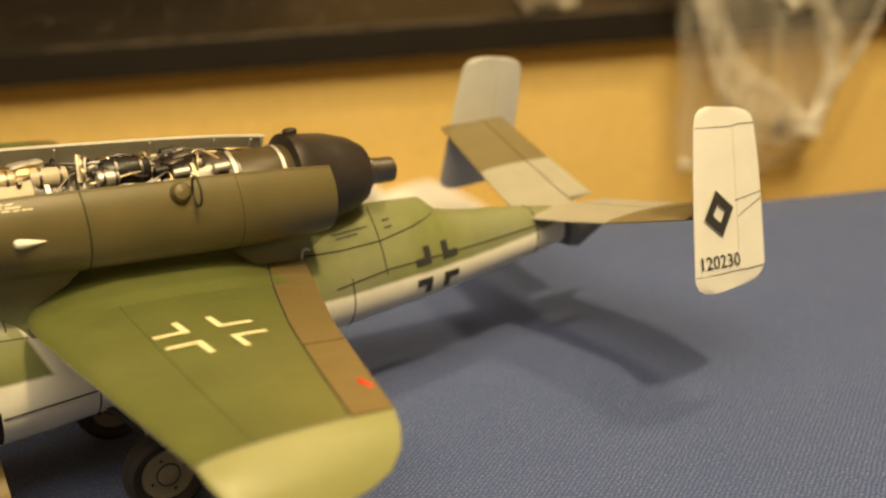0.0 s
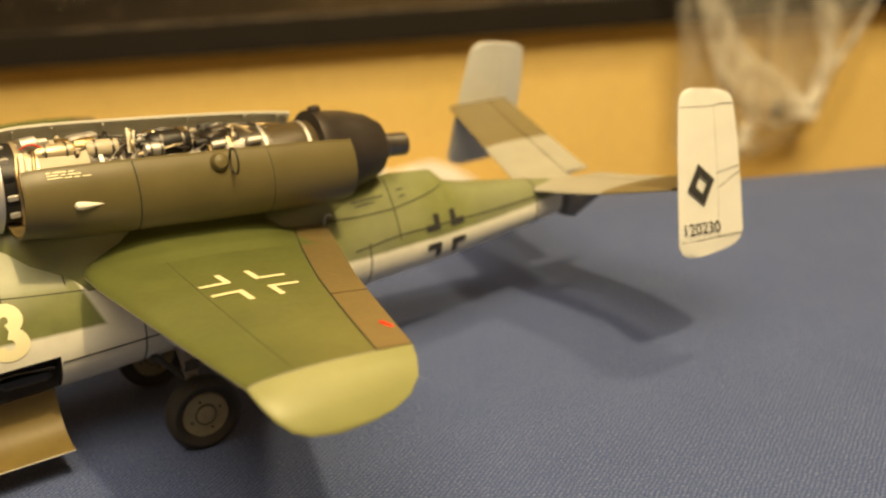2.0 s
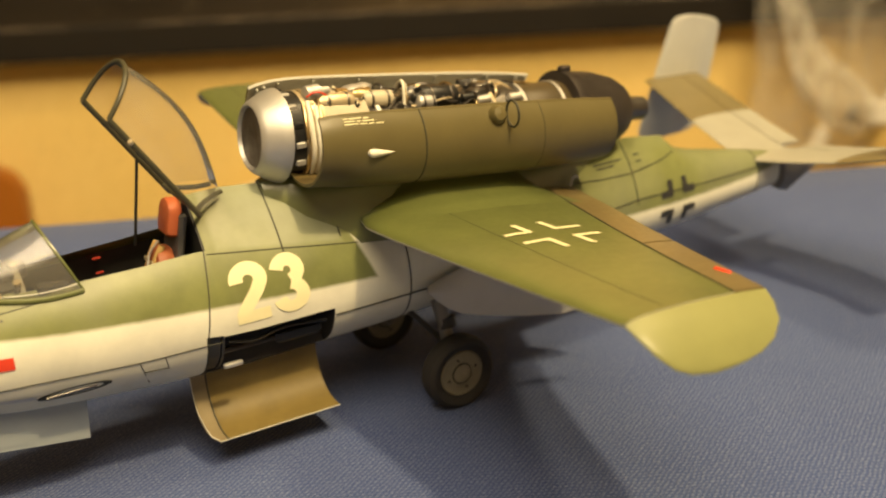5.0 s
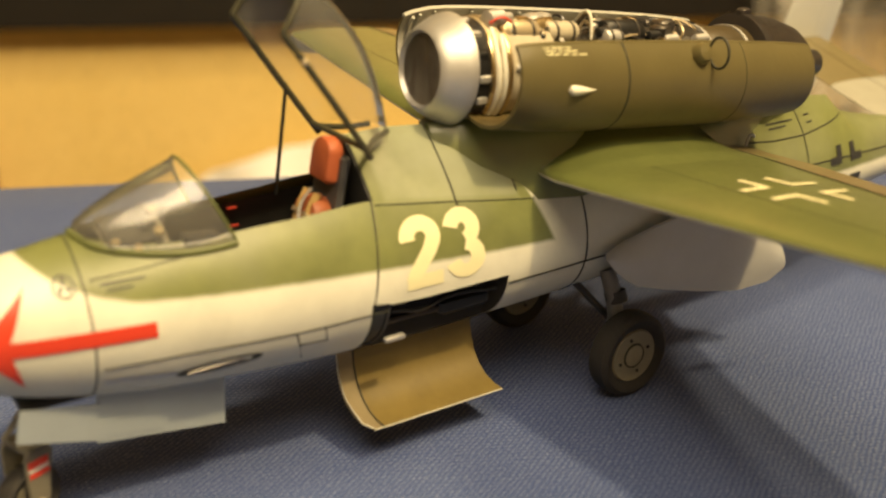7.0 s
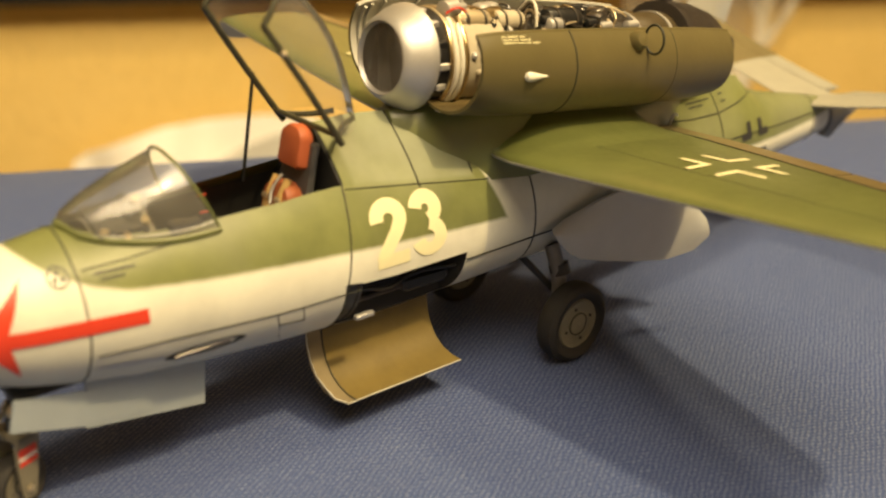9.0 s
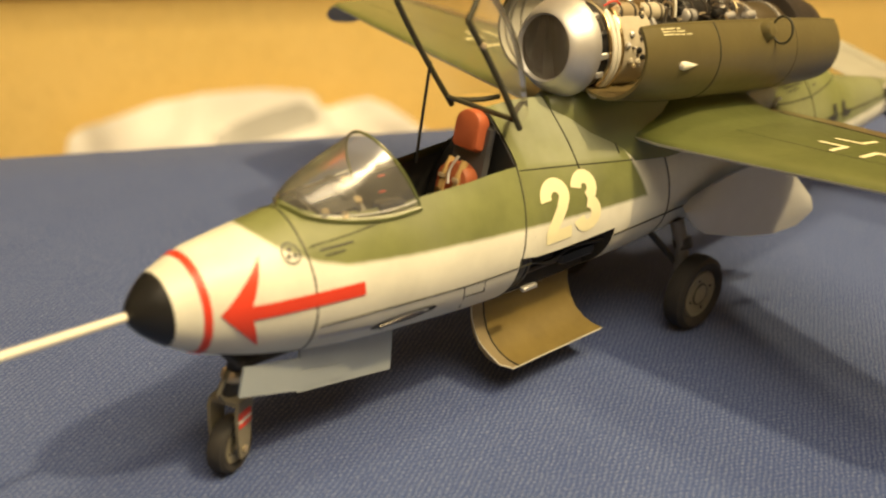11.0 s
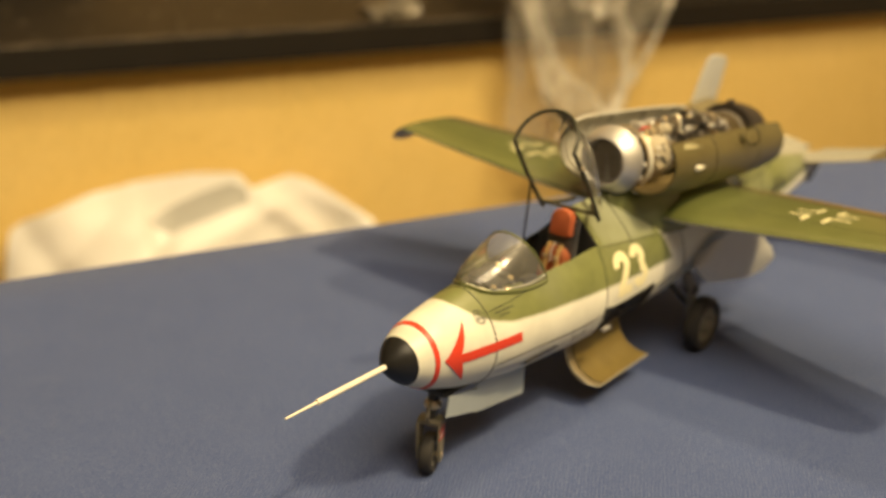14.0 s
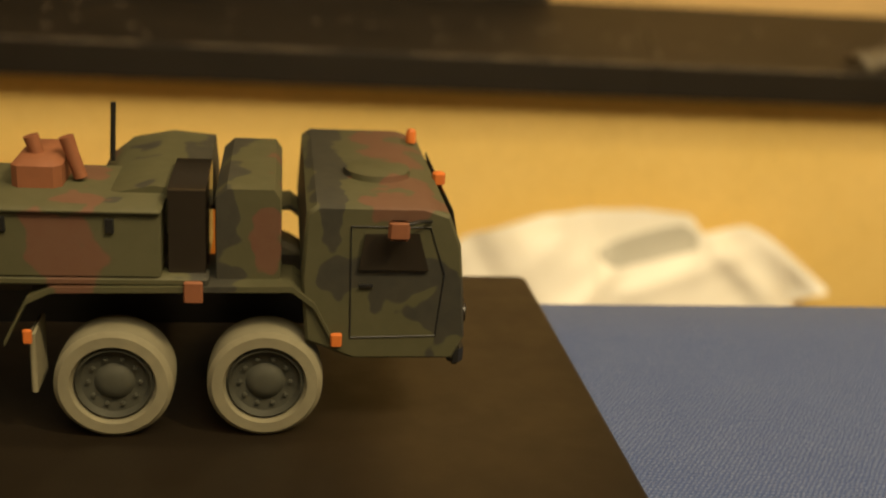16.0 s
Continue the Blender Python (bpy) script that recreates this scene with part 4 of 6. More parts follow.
def cowl_half(side):
    """A half shell swung out from the engine."""
    cy, r = COWL_Y, COWL_R
    def cz_at(x):
        return COWL_Z if side < 0 else 0.060 - 0.018 * (x - 3.4) - 0.16 * max(0.0, 3.58 - x)      # the far shell stands a little higher at the front
    rows = []
    for x, k in COWL:
        x -= 0.05 if side > 0 and x < 3.5 else 0.0
        first = x
        out, inn = [], []
        for i in range(27):
            a = radians(46 - (46 + 128) * i / 26)
            cut = 0.0 if side > 0 or first > 3.45 else -0.09 * (i / 26)   # the near shell reaches further forward below
            for rr, lst in ((r * k, out), (r * k - 0.022, inn)):
                lst.append((x + cut, side * (cy + rr * math.cos(a)), eng(x) + cz_at(x) + rr * math.sin(a)))
        rows.append(out + inn[::-1])
    ob = part("cowl", *loft(rows), M_COWL, plane, "olive-brown cowl swung open" if side < 0 else "olive-brown far cowl with a pale rim")
    rim = [(x - (0.05 if side > 0 and x < 3.5 else 0), side * (cy + (r * k - 0.011) * math.cos(radians(46))), eng(x) + cz_at(x) + (r * k - 0.011) * math.sin(radians(46))) for x, k in COWL]
    part("cowl_rim", *tube(rim, 0.016, 6, 1), M_UNDER if side > 0 else M_COWL, ob)
    ob.data.materials.append(M_UNDER if side > 0 else M_BROWN)
    for p in ob.data.polygons:
        c, n = p.center / K, p.normal
        if n.y * (c.y - side * cy) + n.z * (c.z - eng(c.x) - cz_at(c.x)) < -0.05:
            p.material_index = 1
    if side > 0:
        for x, k in COWL[1:-1]:
            part("cowl_frame", *tube([(x, cy + (r * k - 0.03) * math.cos(a), eng(x) + cz_at(x) + (r * k - 0.03) * math.sin(a)) for a in (radians(44 - 120 * i / 12) for i in range(13))], 0.012, 6, 0), M_UNDER, ob)
    return ob


cowl_port = cowl_half(-1)
cowl_star = cowl_half(1)


def cowl_point(x, deg, out=0.0):
    k = lerp_rows(COWL, x)[1]
    a, r = radians(deg), COWL_R * k + out
    return (x, -(COWL_Y + r * math.cos(a)), eng(x) + COWL_Z + r * math.sin(a))


for x, thick in ((4.15, 0.006), (5.18, 0.003)):
    part("panel_line", *tube([cowl_point(x, 46 - 130 * i / 24) for i in range(25)], thick, 6, 0), M_LINE, cowl_port)
part("teardrop", *loft([[tuple(Vector(cowl_point(3.69 + 0.20 * t, -3)) + Vector((0, -0.035 * w * math.cos(q), 0.032 * w * math.sin(q)))) for q in (2 * math.pi * j / 10 for j in range(10))]
                        for t, w in ((0, 0.2), (0.06, 0.8), (0.2, 1.0), (0.45, 0.8), (0.75, 0.4), (1.0, 0.05))]), M_PITOT, cowl_port, "ivory teardrop bump")
part("filler_stub", *lathe([(-0.02, 0.07), (0.03, 0.068), (0.06, 0.05), (0.07, 0.0)], cowl_point(4.77, 31), (0, -1, 0.45), 20), M_COWL, cowl_port)
part("lifting_ring", *tube([tuple(Vector(cowl_point(4.86, 30, 0.05)) + Vector((0.0, -0.03 + 0.080 * math.cos(t), 0.098 * math.sin(t)))) for t in (2 * math.pi * i / 24 for i in range(25))], 0.009, 8, 0), M_LINE, cowl_port, "dark wire ring")
for k, words in enumerate(((0.03, 0.09, 0.04), (0.08, 0.03, 0.09), (0.10, 0.05, 0.04, 0.06))):
    d, x = 40.5 - 3.6 * k, 3.555
    for ln in words:
        part("stencil_bar", *loft([[cowl_point(x + ln * i / 4, d - 4.0 * (x - 3.555) + s, 0.004) for i in range(5)] for s in (0.6, -0.6)], closed=False), M_CREAM, cowl_port, "pale stencil bar")
        x += ln + 0.014

# ---- tail ----
TAIL = [(0.0, 8.02, 8.90, 1.20, 0.10), (0.45, 8.13, 8.98, 1.265, 0.09), (0.9, 8.22, 9.04, 1.355, 0.08), (1.76, 8.34, 9.08, 1.60, 0.06)]
for side in (-1, 1):
    tp = holder("tailplane", label="half of the tailplane")
    tp.parent = plane
    def sect(row, u0, u1):
        y, xl, xt, z, th = row
        us = [u0 + (u1 - u0) * i / 10 for i in range(11)]
        h = [th * 0.5 * (1.8 * math.sqrt(u) - 1.1 * u - 0.7 * u * u) for u in us]
        return [(xl + (xt - xl) * u, side * y, z + q + 0.004) for u, q in zip(us, h)] + [(xl + (xt - xl) * u, side * y, z - q - 0.004) for u, q in list(zip(us, h))[::-1]]
    inner = part("stabiliser", *loft([sect(lerp_rows(TAIL, y), 0, 0.66) for y in fine(0.0, 0.9, 0.2)]), M_TAIL_IN, tp, "ivory inner tailplane")
    outer = part("stabiliser", *loft([sect(lerp_rows(TAIL, y), 0, 0.66) for y in fine(0.9, 1.76 if side > 0 else 1.685, 0.2)]), M_TAIL_TOP, tp, "brown outer tailplane")
    part("elevator", *loft([sect(lerp_rows(TAIL, y), 0.675, 1) for y in fine(0.1, 0.9, 0.2)]), M_TAIL_IN, tp)
    part("elevator", *loft([sect(lerp_rows(TAIL, y), 0.675, 1) for y in fine(0.9, 1.74 if side > 0 else 1.685, 0.2)]), M_TAIL_TOP, tp)
    for o in tp.children:
        two_sided(o, M_UNDER)

FIN = [(-0.71, 8.44, 8.80), (-0.69, 8.36, 8.92), (-0.65, 8.30, 8.99), (-0.58, 8.27, 9.03), (-0.2, 8.31, 9.05), (0.2, 8.355, 9.06), (0.62, 8.415, 9.05), (0.70, 8.44, 9.03), (0.75, 8.49, 8.98), (0.775, 8.57, 8.87)]


def fin_place(side, x, h, off=0.0):
    """The fins stand on the tailplane's ends and lean in at the top; the starboard one sits a little further back and lower."""
    lean, across, base = radians(11.6), 1.765, 1.70 if side < 0 else 1.575
    h -= 0.13 * (x - 8.3) / 0.75 * min(1, max(0, (h - 0.25) / 0.5))      # the top falls towards the rear
    x += 0.0 if side < 0 else 0.11 + 0.16 * (x - 8.3)
    return (x, side * (across - h * math.sin(lean) + off * math.cos(lean)), base + h * math.cos(lean) + off * math.sin(lean))


for side in (-1, 1):
    fin = holder("tail_fin", label="ivory tail fin")
    fin.parent = plane
    def fsect(row, u0, u1):
        h, xl, xt = row
        us = [u0 + (u1 - u0) * i / 8 for i in range(9)]
        th = 0.075 if abs(h) < 0.6 else 0.045
        hh = [th * 0.5 * (1.8 * math.sqrt(u) - 1.1 * u - 0.7 * u * u) + 0.003 for u in us]
        return [fin_place(side, xl + (xt - xl) * u, h, q) for u, q in zip(us, hh)] + [fin_place(side, xl + (xt - xl) * u, h, -q) for u, q in list(zip(us, hh))[::-1]]
    hs = sorted({r[0] for r in FIN} | set(fine(-0.58, 0.62, 0.15)))
    part("fin_panel", *loft([fsect(lerp_rows(FIN, h), 0, 0.60) for h in hs]), M_FIN, fin)
    part("rudder", *loft([fsect(lerp_rows(FIN, h), 0.606, 1) for h in hs if -0.585 < h < 0.63]), M_FIN, fin)
    part("fin_cap", *loft([fsect(lerp_rows(FIN, h), 0.60, 1) for h in hs if h >= 0.62]), M_FIN, fin)
    part("fin_cap", *loft([fsect(lerp_rows(FIN, h), 0.60, 1) for h in hs if h <= -0.575]), M_FIN, fin)
    def on_fin(h, u):
        row, th = lerp_rows(FIN, h), 0.075 if abs(h) < 0.6 else 0.045
        return fin_place(side, row[1] + (row[2] - row[1]) * u, h, th * 0.5 * (1.8 * math.sqrt(u) - 1.1 * u - 0.7 * u * u) + 0.004)
    lines = [[(0.60, 0.02), (0.60, 0.3), (0.60, 0.6), (0.62, 0.72), (0.62, 0.99)], [(-0.545, 0.02), (-0.565, 0.3), (-0.58, 0.6), (-0.595, 0.75), (-0.61, 0.99)]]
    if side < 0:
        lines += [[(-0.03, 0.58), (-0.02, 0.99)], [(-0.16, 0.61), (-0.07, 0.99)]]
    for line in lines:
        part("panel_line", *tube([on_fin(h, u) for h, u in line], 0.004, 6, 0), M_LINE, fin)

# port fin: plain dark mark and the serial
fin_off = 0.043
fm = [(0.155 * q * math.cos(radians(a)), 0.185 * q * math.sin(radians(a))) for q in (1.0, 0.42) for a in (5, 95, 185, 275)]
part("fin_mark", [fin_place(-1, 8.55 + u, -0.09 + w, fin_off) for u, w in fm], [(i, (i + 1) % 4, 4 + (i + 1) % 4, 4 + i) for i in range(4)], M_DECAL, plane, "plain dark mark", smooth=False)
v, f = glyph_outlines("120230", 0.148)
wd = max(p[0] for p in v)
part("serial", [fin_place(-1, 8.298 + p[0] * 0.435 / wd, -0.490 - 0.05 * p[0] / wd + p[1], 0.034) for p in v], f, M_DECAL, plane, "dark serial 120230", smooth=False)


# ---- undercarriage ----
def wheel(name, place, r, w, lean=0.0, parent=None):
    ob = holder(name)
    ob.parent = parent
    ob.matrix_basis = Matrix.Translation(Vector(place) * K) @ Matrix.Rotation(radians(lean), 4, "X")
    part("tyre", *lathe([(-w * 0.30, r * 0.62), (-w * 0.46, r * 0.72), (-w * 0.5, r * 0.86), (-w * 0.36, r * 0.975), (-w * 0.12, r), (w * 0.12, r), (w * 0.36, r * 0.975), (w * 0.5, r * 0.86), (w * 0.46, r * 0.72), (w * 0.30, r * 0.62)], (0, 0, 0), (0, 1, 0), 40), M_RUBBER, ob, "black rubber tyre")
    part("rim", *lathe([(-w * 0.30, r * 0.64), (-w * 0.40, r * 0.60), (-w * 0.37, r * 0.54), (-w * 0.34, r * 0.30), (-w * 0.42, r * 0.22), (-w * 0.44, r * 0.08), (-w * 0.40, 0.0)], (0, 0, 0), (0, 1, 0), 36), M_HUB, ob, "worn brown rim")
    part("rim", *lathe([(w * 0.30, r * 0.64), (w * 0.36, r * 0.56), (w * 0.28, r * 0.2), (w * 0.30, 0.0)], (0, 0, 0), (0, 1, 0), 36), M_HUB, ob)
    for k in range(4):
        t = 2 * math.pi * k / 4 + 0.3
        part("hub_hole", *lathe([(0, 0.0), (0, r * 0.04), (0.008, r * 0.036), (0.010, 0.0)], (r * 0.42 * math.cos(t), -w * 0.36, r * 0.42 * math.sin(t)), (0, -1, 0), 10), M_RUBBER, ob)
    part("hub_ring", *lathe([(-w * 0.35, r * 0.30), (-w * 0.40, r * 0.29), (-w * 0.40, r * 0.26), (-w * 0.35, r * 0.25)], (0, 0, 0), (0, 1, 0), 24), M_LINE, ob)
    return ob


for side in (-1, 1):
    wheel("main_wheel", (4.41, side * 0.618, 0.30), 0.30, 0.172, 0, plane)
    leg = [(4.37, side * 0.40, 0.84), (4.40, side * 0.48, 0.60), (4.41, side * 0.47, 0.32), (4.41, side * 0.52, 0.30)]
    part("main_leg", *tube(leg, 0.055, 12, 1), M_TAILCAP, plane, "grey undercarriage leg")
    part("leg_collar", *lathe([(0, 0.05), (0.01, 0.075), (0.09, 0.075), (0.10, 0.05)], (4.41, side * 0.44, 0.70), (0.1, side * 0.35, -1), 14), M_INNER, plane)
    part("leg_brace", *tube([(4.15, side * 0.30, 0.78), (4.42, side * 0.45, 0.45)], 0.025, 8, 0), M_INNER, plane)
    low = [(4.18, 0.58, 1.02), (4.25, 0.59, 0.93), (4.35, 0.60, 0.84), (4.47, 0.60, 0.765), (4.75, 0.61, 0.68), (5.05, 0.63, 0.605), (5.38, 0.67, 0.55), (5.60, 0.75, 0.60), (5.69, 0.80, 0.70)]
    high = [(4.20, 0.56, 1.03), (4.35, 0.53, 1.06), (4.50, 0.54, 1.10), (4.65, 0.55, 1.14), (4.85, 0.57, 1.18), (5.10, 0.60, 1.20), (5.35, 0.66, 1.14), (5.53, 0.72, 1.02), (5.66, 0.79, 0.86)]
    def skin_at(i, t, w):
        p, q = Vector(low[i]), Vector(high[i])
        v = p.lerp(q, t)
        bulge = 0.03 * math.sin(math.pi * t) + w
        return (v.x - 0.2 * bulge, side * (v.y + bulge), v.z - 0.5 * bulge)
    rows = [[skin_at(i, t / 5, 0) for t in range(6)] + [skin_at(i, t / 5, -0.016) for t in range(5, -1, -1)] for i in range(9)]
    part("leg_door", *loft(rows), M_DOOR, plane, "pale undercarriage door")
nose_gear = holder("nose_gear", label="steered nose wheel on its fork")
nose_gear.parent = plane
nose_gear.matrix_basis = Matrix.Translation(Vector((0.60, 0, 0)) * K) @ Matrix.Rotation(radians(24), 4, "Z")
wheel("nose_wheel", (0.03, 0.02, 0.182), 0.182, 0.12, 0, nose_gear)
for w_ in [o for o in nose_gear.children]:
    for o in list(w_.children):
        o.parent = nose_gear
        o.matrix_basis = w_.matrix_basis
    bpy.data.objects.remove(w_)
for s_ in (-1, 1):
    rows = [[(x0, 0.02 + s_ * 0.085, z), (x1, 0.02 + s_ * 0.085, z), (x1, 0.02 + s_ * 0.105, z), (x0, 0.02 + s_ * 0.105, z)] for z, x0, x1 in ((0.125, -0.01, 0.07), (0.18, -0.025, 0.085), (0.34, -0.035, 0.115), (0.46, -0.035, 0.135), (0.50, -0.015, 0.125))]
    part("fork_arm", *loft(rows), M_HUB, nose_gear, "olive fork arm")
part("fork_bridge", *box((0.055, 0.02, 0.495), (0.14, 0.21, 0.05), 0.012), M_HUB, nose_gear)
part("axle", *tube([(0.03, -0.095, 0.182), (0.03, 0.135, 0.182)], 0.022, 10, 0), M_BRIGHT, nose_gear)
part("red_band", *box((0.040, -0.087, 0.42), (0.125, 0.006, 0.045), 0.001), M_RED, nose_gear, "red band on the fork")
part("white_band", *box((0.040, -0.087, 0.385), (0.125, 0.006, 0.02), 0.001), M_FIN, nose_gear)
part("red_band", *box((0.040, -0.087, 0.355), (0.125, 0.006, 0.03), 0.001), M_RED, nose_gear)
part("nose_leg", *tube([(0.06, 0.02, 0.50), (0.12, 0, 0.82)], 0.05, 12, 0), M_INNER, nose_gear, "dark nose leg")
part("torque_link", *tube([(-0.01, 0.02, 0.50), (-0.07, 0.02, 0.58), (0.05, 0.02, 0.68)], 0.018, 8, 0), M_HUB, nose_gear)
part("leg_coil", *lathe([(0, 0.06), (0.02, 0.075), (0.05, 0.075), (0.07, 0.06)], (0.08, 0.014, 0.60), (0.18, 0, 1), 16), M_BRIGHT, nose_gear)
for nm, quad in (("front", [(0.552, 0.64), (0.965, 0.53), (0.985, 0.74), (0.59, 0.82)]), ("rear", [(0.962, 0.508), (1.688, 0.405), (1.70, 0.70), (0.992, 0.85)])):
    off = -0.185 if nm == "rear" else -0.20
    part("nose_door", *plate(quad, 0.016, lambda u, w_, t: (u, off + t, w_)), M_GREY, plane, "pale grey nose wheel door", smooth=False)
part("door_patch", *plate([(0.975, 0.64), (1.32, 0.595), (1.32, 0.49), (0.97, 0.54)], 0.004, lambda u, w_, t: (u, -0.189 + t, w_)), M_GREY, plane, smooth=False)
part("wheel_well", *box((0.92, 0, 0.79), (0.62, 0.26, 0.06), 0.01), M_INNER, plane)

# gun bay in the port flank with its door hanging open
def bay_liner():
    xs, ds = fine(BAY[0], BAY[1], 0.1), fine(BAY[2], BAY[3], 6)
    rim = [(x, BAY[2]) for x in xs] + [(BAY[1], d) for d in ds[1:]] + [(x, BAY[3]) for x in xs[-2::-1]] + [(BAY[0], d) for d in ds[-2:0:-1]]
    n = len(rim)
    v = [skin(x, d, -0.003) for x, d in rim] + [skin(x, d, -0.24) for x, d in rim]
    f = [(i, (i + 1) % n, n + (i + 1) % n, n + i) for i in range(n)] + [tuple(range(n, 2 * n))]
    return part("gun_bay", v, f, M_INNER, plane, "dark open gun bay")


bay_liner()
part("gun", *lathe([(0, 0.022), (0.5, 0.022), (0.5, 0.036), (0.85, 0.036)], (2.53, -0.37, 0.88), (1, 0, 0), 12), M_CONE, plane, "dark steel gun in the bay")
part("gun_breech", *box((3.2, -0.36, 0.88), (0.36, 0.10, 0.10), 0.02), M_BLACK, plane)
part("gun_cable", *tube([(2.66, -0.44, 0.98), (2.85, -0.46, 0.93), (3.05, -0.44, 0.99), (3.4, -0.45, 0.95)], 0.012, 6, 2), M_BLACK, plane)
part("gun_fitting", *box((2.67, -0.44, 0.795), (0.14, 0.04, 0.035), 0.008), M_SILVER, plane)


def bay_door():
    prof = [(-0.150, 0.70), (-0.145, 0.60), (-0.160, 0.50), (-0.195, 0.41), (-0.255, 0.335), (-0.340, 0.285), (-0.43, 0.265), (-0.515, 0.268)]
    rows = []
    for x in [2.44, 2.55] + fine(2.62, 3.43, 0.08):
        ease = [0.0, 0.0, 0.0, 0.0, 0.0, 0.008, 0.02, 0.05] if x < 2.46 else [0.0] * 8
        inn = [(x + e, y, z + (0.03 if x < 2.46 and k < 6 else 0)) for k, ((y, z), e) in enumerate(zip(prof, ease))]
        out = [(x + e, y + 0.016, z - 0.014) for (y, z), e in zip(prof, ease)]
        rows.append(inn + out[::-1])
    door = part("bay_door", *loft(rows), M_PRIMER, plane, "ochre primer inside of the open bay door", extra=(M_BARE,))
    for p in door.data.polygons:
        if p.center.x / K < 2.55:
            p.material_index = 1
    part("panel_line", *tube([(2.55, y - 0.004, z + 0.004) for y, z in prof], 0.006, 6, 0), M_LINE, door)
    part("door_edge", *tube([(2.44 + (0, 0, 0, 0, 0, 0.008, 0.02, 0.05)[k], y + 0.006, z + (0.026 if k < 6 else 0)) for k, (y, z) in enumerate(prof)], 0.006, 6, 0), M_UNDER, door, "pale bare edge")
    part("door_edge", *tube([(2.49, -0.515, 0.262), (3.43, -0.515, 0.262)], 0.006, 6, 0), M_UNDER, door)
    return door


bay_door()

# ---- cockpit ----
cockpit = holder("cockpit", label="open cockpit")
cockpit.parent = plane
part("tub", *loft([[skin(x, sill(x) + 6 + (348 - 2 * sill(x)) * i / 20, -0.02) for i in range(21)] for x in fine(1.06, 2.58, 0.1)], closed=False), M_INNER, cockpit, "dark grey cockpit tub")
part("rear_bulkhead", *loft([[skin(2.59, 360 * i / 36, -0.015) for i in range(36)], [skin(2.61, 360 * i / 36, -0.015) for i in range(36)]]), M_INNER, cockpit)
part("backrest", *box((2.475, 0, 1.53), (0.05, 0.33, 0.66), 0.02, 0, 11), M_SEAT, cockpit, "dark grey seat back")
def seat_pad(place, wide, high, thick, tilt):
    """An upholstered pad with a round top and soft edges, facing forward."""
    m = Matrix.Translation(place) @ Matrix.Rotation(radians(tilt), 4, "Y")
    rings = []
    for x, k in ((0.5, 0.94), (0.35, 1.0), (-0.2, 1.0), (-0.42, 0.93), (-0.5, 0.78)):
        out = [(-wide / 2, -high / 2 + 0.02), (-wide / 2 + 0.02, -high / 2), (wide / 2 - 0.02, -high / 2), (wide / 2, -high / 2 + 0.02)]
        out += [(wide / 2 * math.cos(radians(a)), high / 2 - 0.4 * wide + 0.4 * wide * math.sin(radians(a))) for a in range(0, 181, 15)]
        rings.append([tuple(m @ Vector((x * thick, k * y, k * z))) for y, z in out])
    return loft(rings)


part("headrest", *seat_pad((2.480, 0, 1.815), 0.225, 0.26, 0.10, 11), M_LEATHER, cockpit, "red leather headrest")
part("seat_cushion", *seat_pad((2.365, 0, 1.445), 0.28, 0.34, 0.12, 12), M_WORN_LEATHER, cockpit, "worn brown leather back cushion")
part("seat_base", *box((2.18, 0, 1.22), (0.34, 0.32, 0.10), 0.03), M_LEATHER, cockpit)
for y in (-0.06, 0.06):
    part("harness_strap", *tube([(2.385, y, 1.63), (2.315, y, 1.51), (2.285, y * 1.2, 1.35)], 0.025, 8, 1), M_STRAP, cockpit, "tan harness strap")
    part("buckle", *box((2.297, y * 1.05, 1.52), (0.016, 0.06, 0.032), 0.006, 0, 20), M_BRIGHT, cockpit, "bright metal buckle")
    part("buckle", *box((2.272, y * 1.15, 1.41), (0.016, 0.055, 0.05), 0.006, 0, 12), M_BRASS, cockpit, "brass buckle")
part("harness_link", *tube([(2.38, 0.0, 1.65), (2.31, 0.01, 1.57), (2.280, -0.015, 1.49)], 0.010, 6, 1), M_SILVER, cockpit)
part("instrument_panel", *box((1.36, 0, 1.52), (0.05, 0.46, 0.22), 0.02, 0, 18), M_INNER, cockpit)
part("coaming", *loft([[skin(x, -d, -0.012) for d in (38, 25, 12, 0, -12, -25, -38)] for x in fine(1.12, 1.44, 0.06)], closed=False), M_COAMING, cockpit, "grey coaming behind the windscreen")
for dx, dy, sx, sy in ((1.22, -0.07, 0.10, 0.06), (1.34, -0.14, 0.09, 0.10), (1.40, 0.05, 0.06, 0.10), (1.18, 0.06, 0.07, 0.05)):
    part("instrument_box", *box((dx, dy, skin(dx, 14)[2] + 0.01), (sx, sy, 0.05), 0.012, 12), M_INNER, cockpit)
rows_ = [[skin(x, d, 0.030) for d in (34, 24, 12, 0, -10)] + [skin(x, d, -0.010) for d in (-10, 0, 12, 24, 34)] for x in fine(1.13, 1.37, 0.06)]
part("gunsight_hood", *loft(rows_), M_INNER, cockpit, "dark hood over the dials", smooth=False)
for dx, dd in ((1.17, 30), (1.27, 37), (1.40, 30), (1.42, 8)):
    part("dial", *lathe([(0, 0.0), (0, 0.024), (0.02, 0.024), (0.022, 0.0)], skin(dx, dd, 0.012), (-0.2, -0.4, 1), 12), M_BRIGHT, cockpit)
part("side_console", *box((1.60, -0.235, 1.575), (0.20, 0.09, 0.07), 0.012, 0, 6), M_INNER, cockpit, "dark side console")
part("gunsight", *box((1.44, 0, 1.66), (0.10, 0.07, 0.12), 0.015), M_STEEL, cockpit)
for dx, z in ((2.02, 1.49), (2.03, 1.377)):
    part("red_lever", *box((dx, 0.34, z), (0.06, 0.02, 0.016), 0.004), M_LEVER, cockpit)


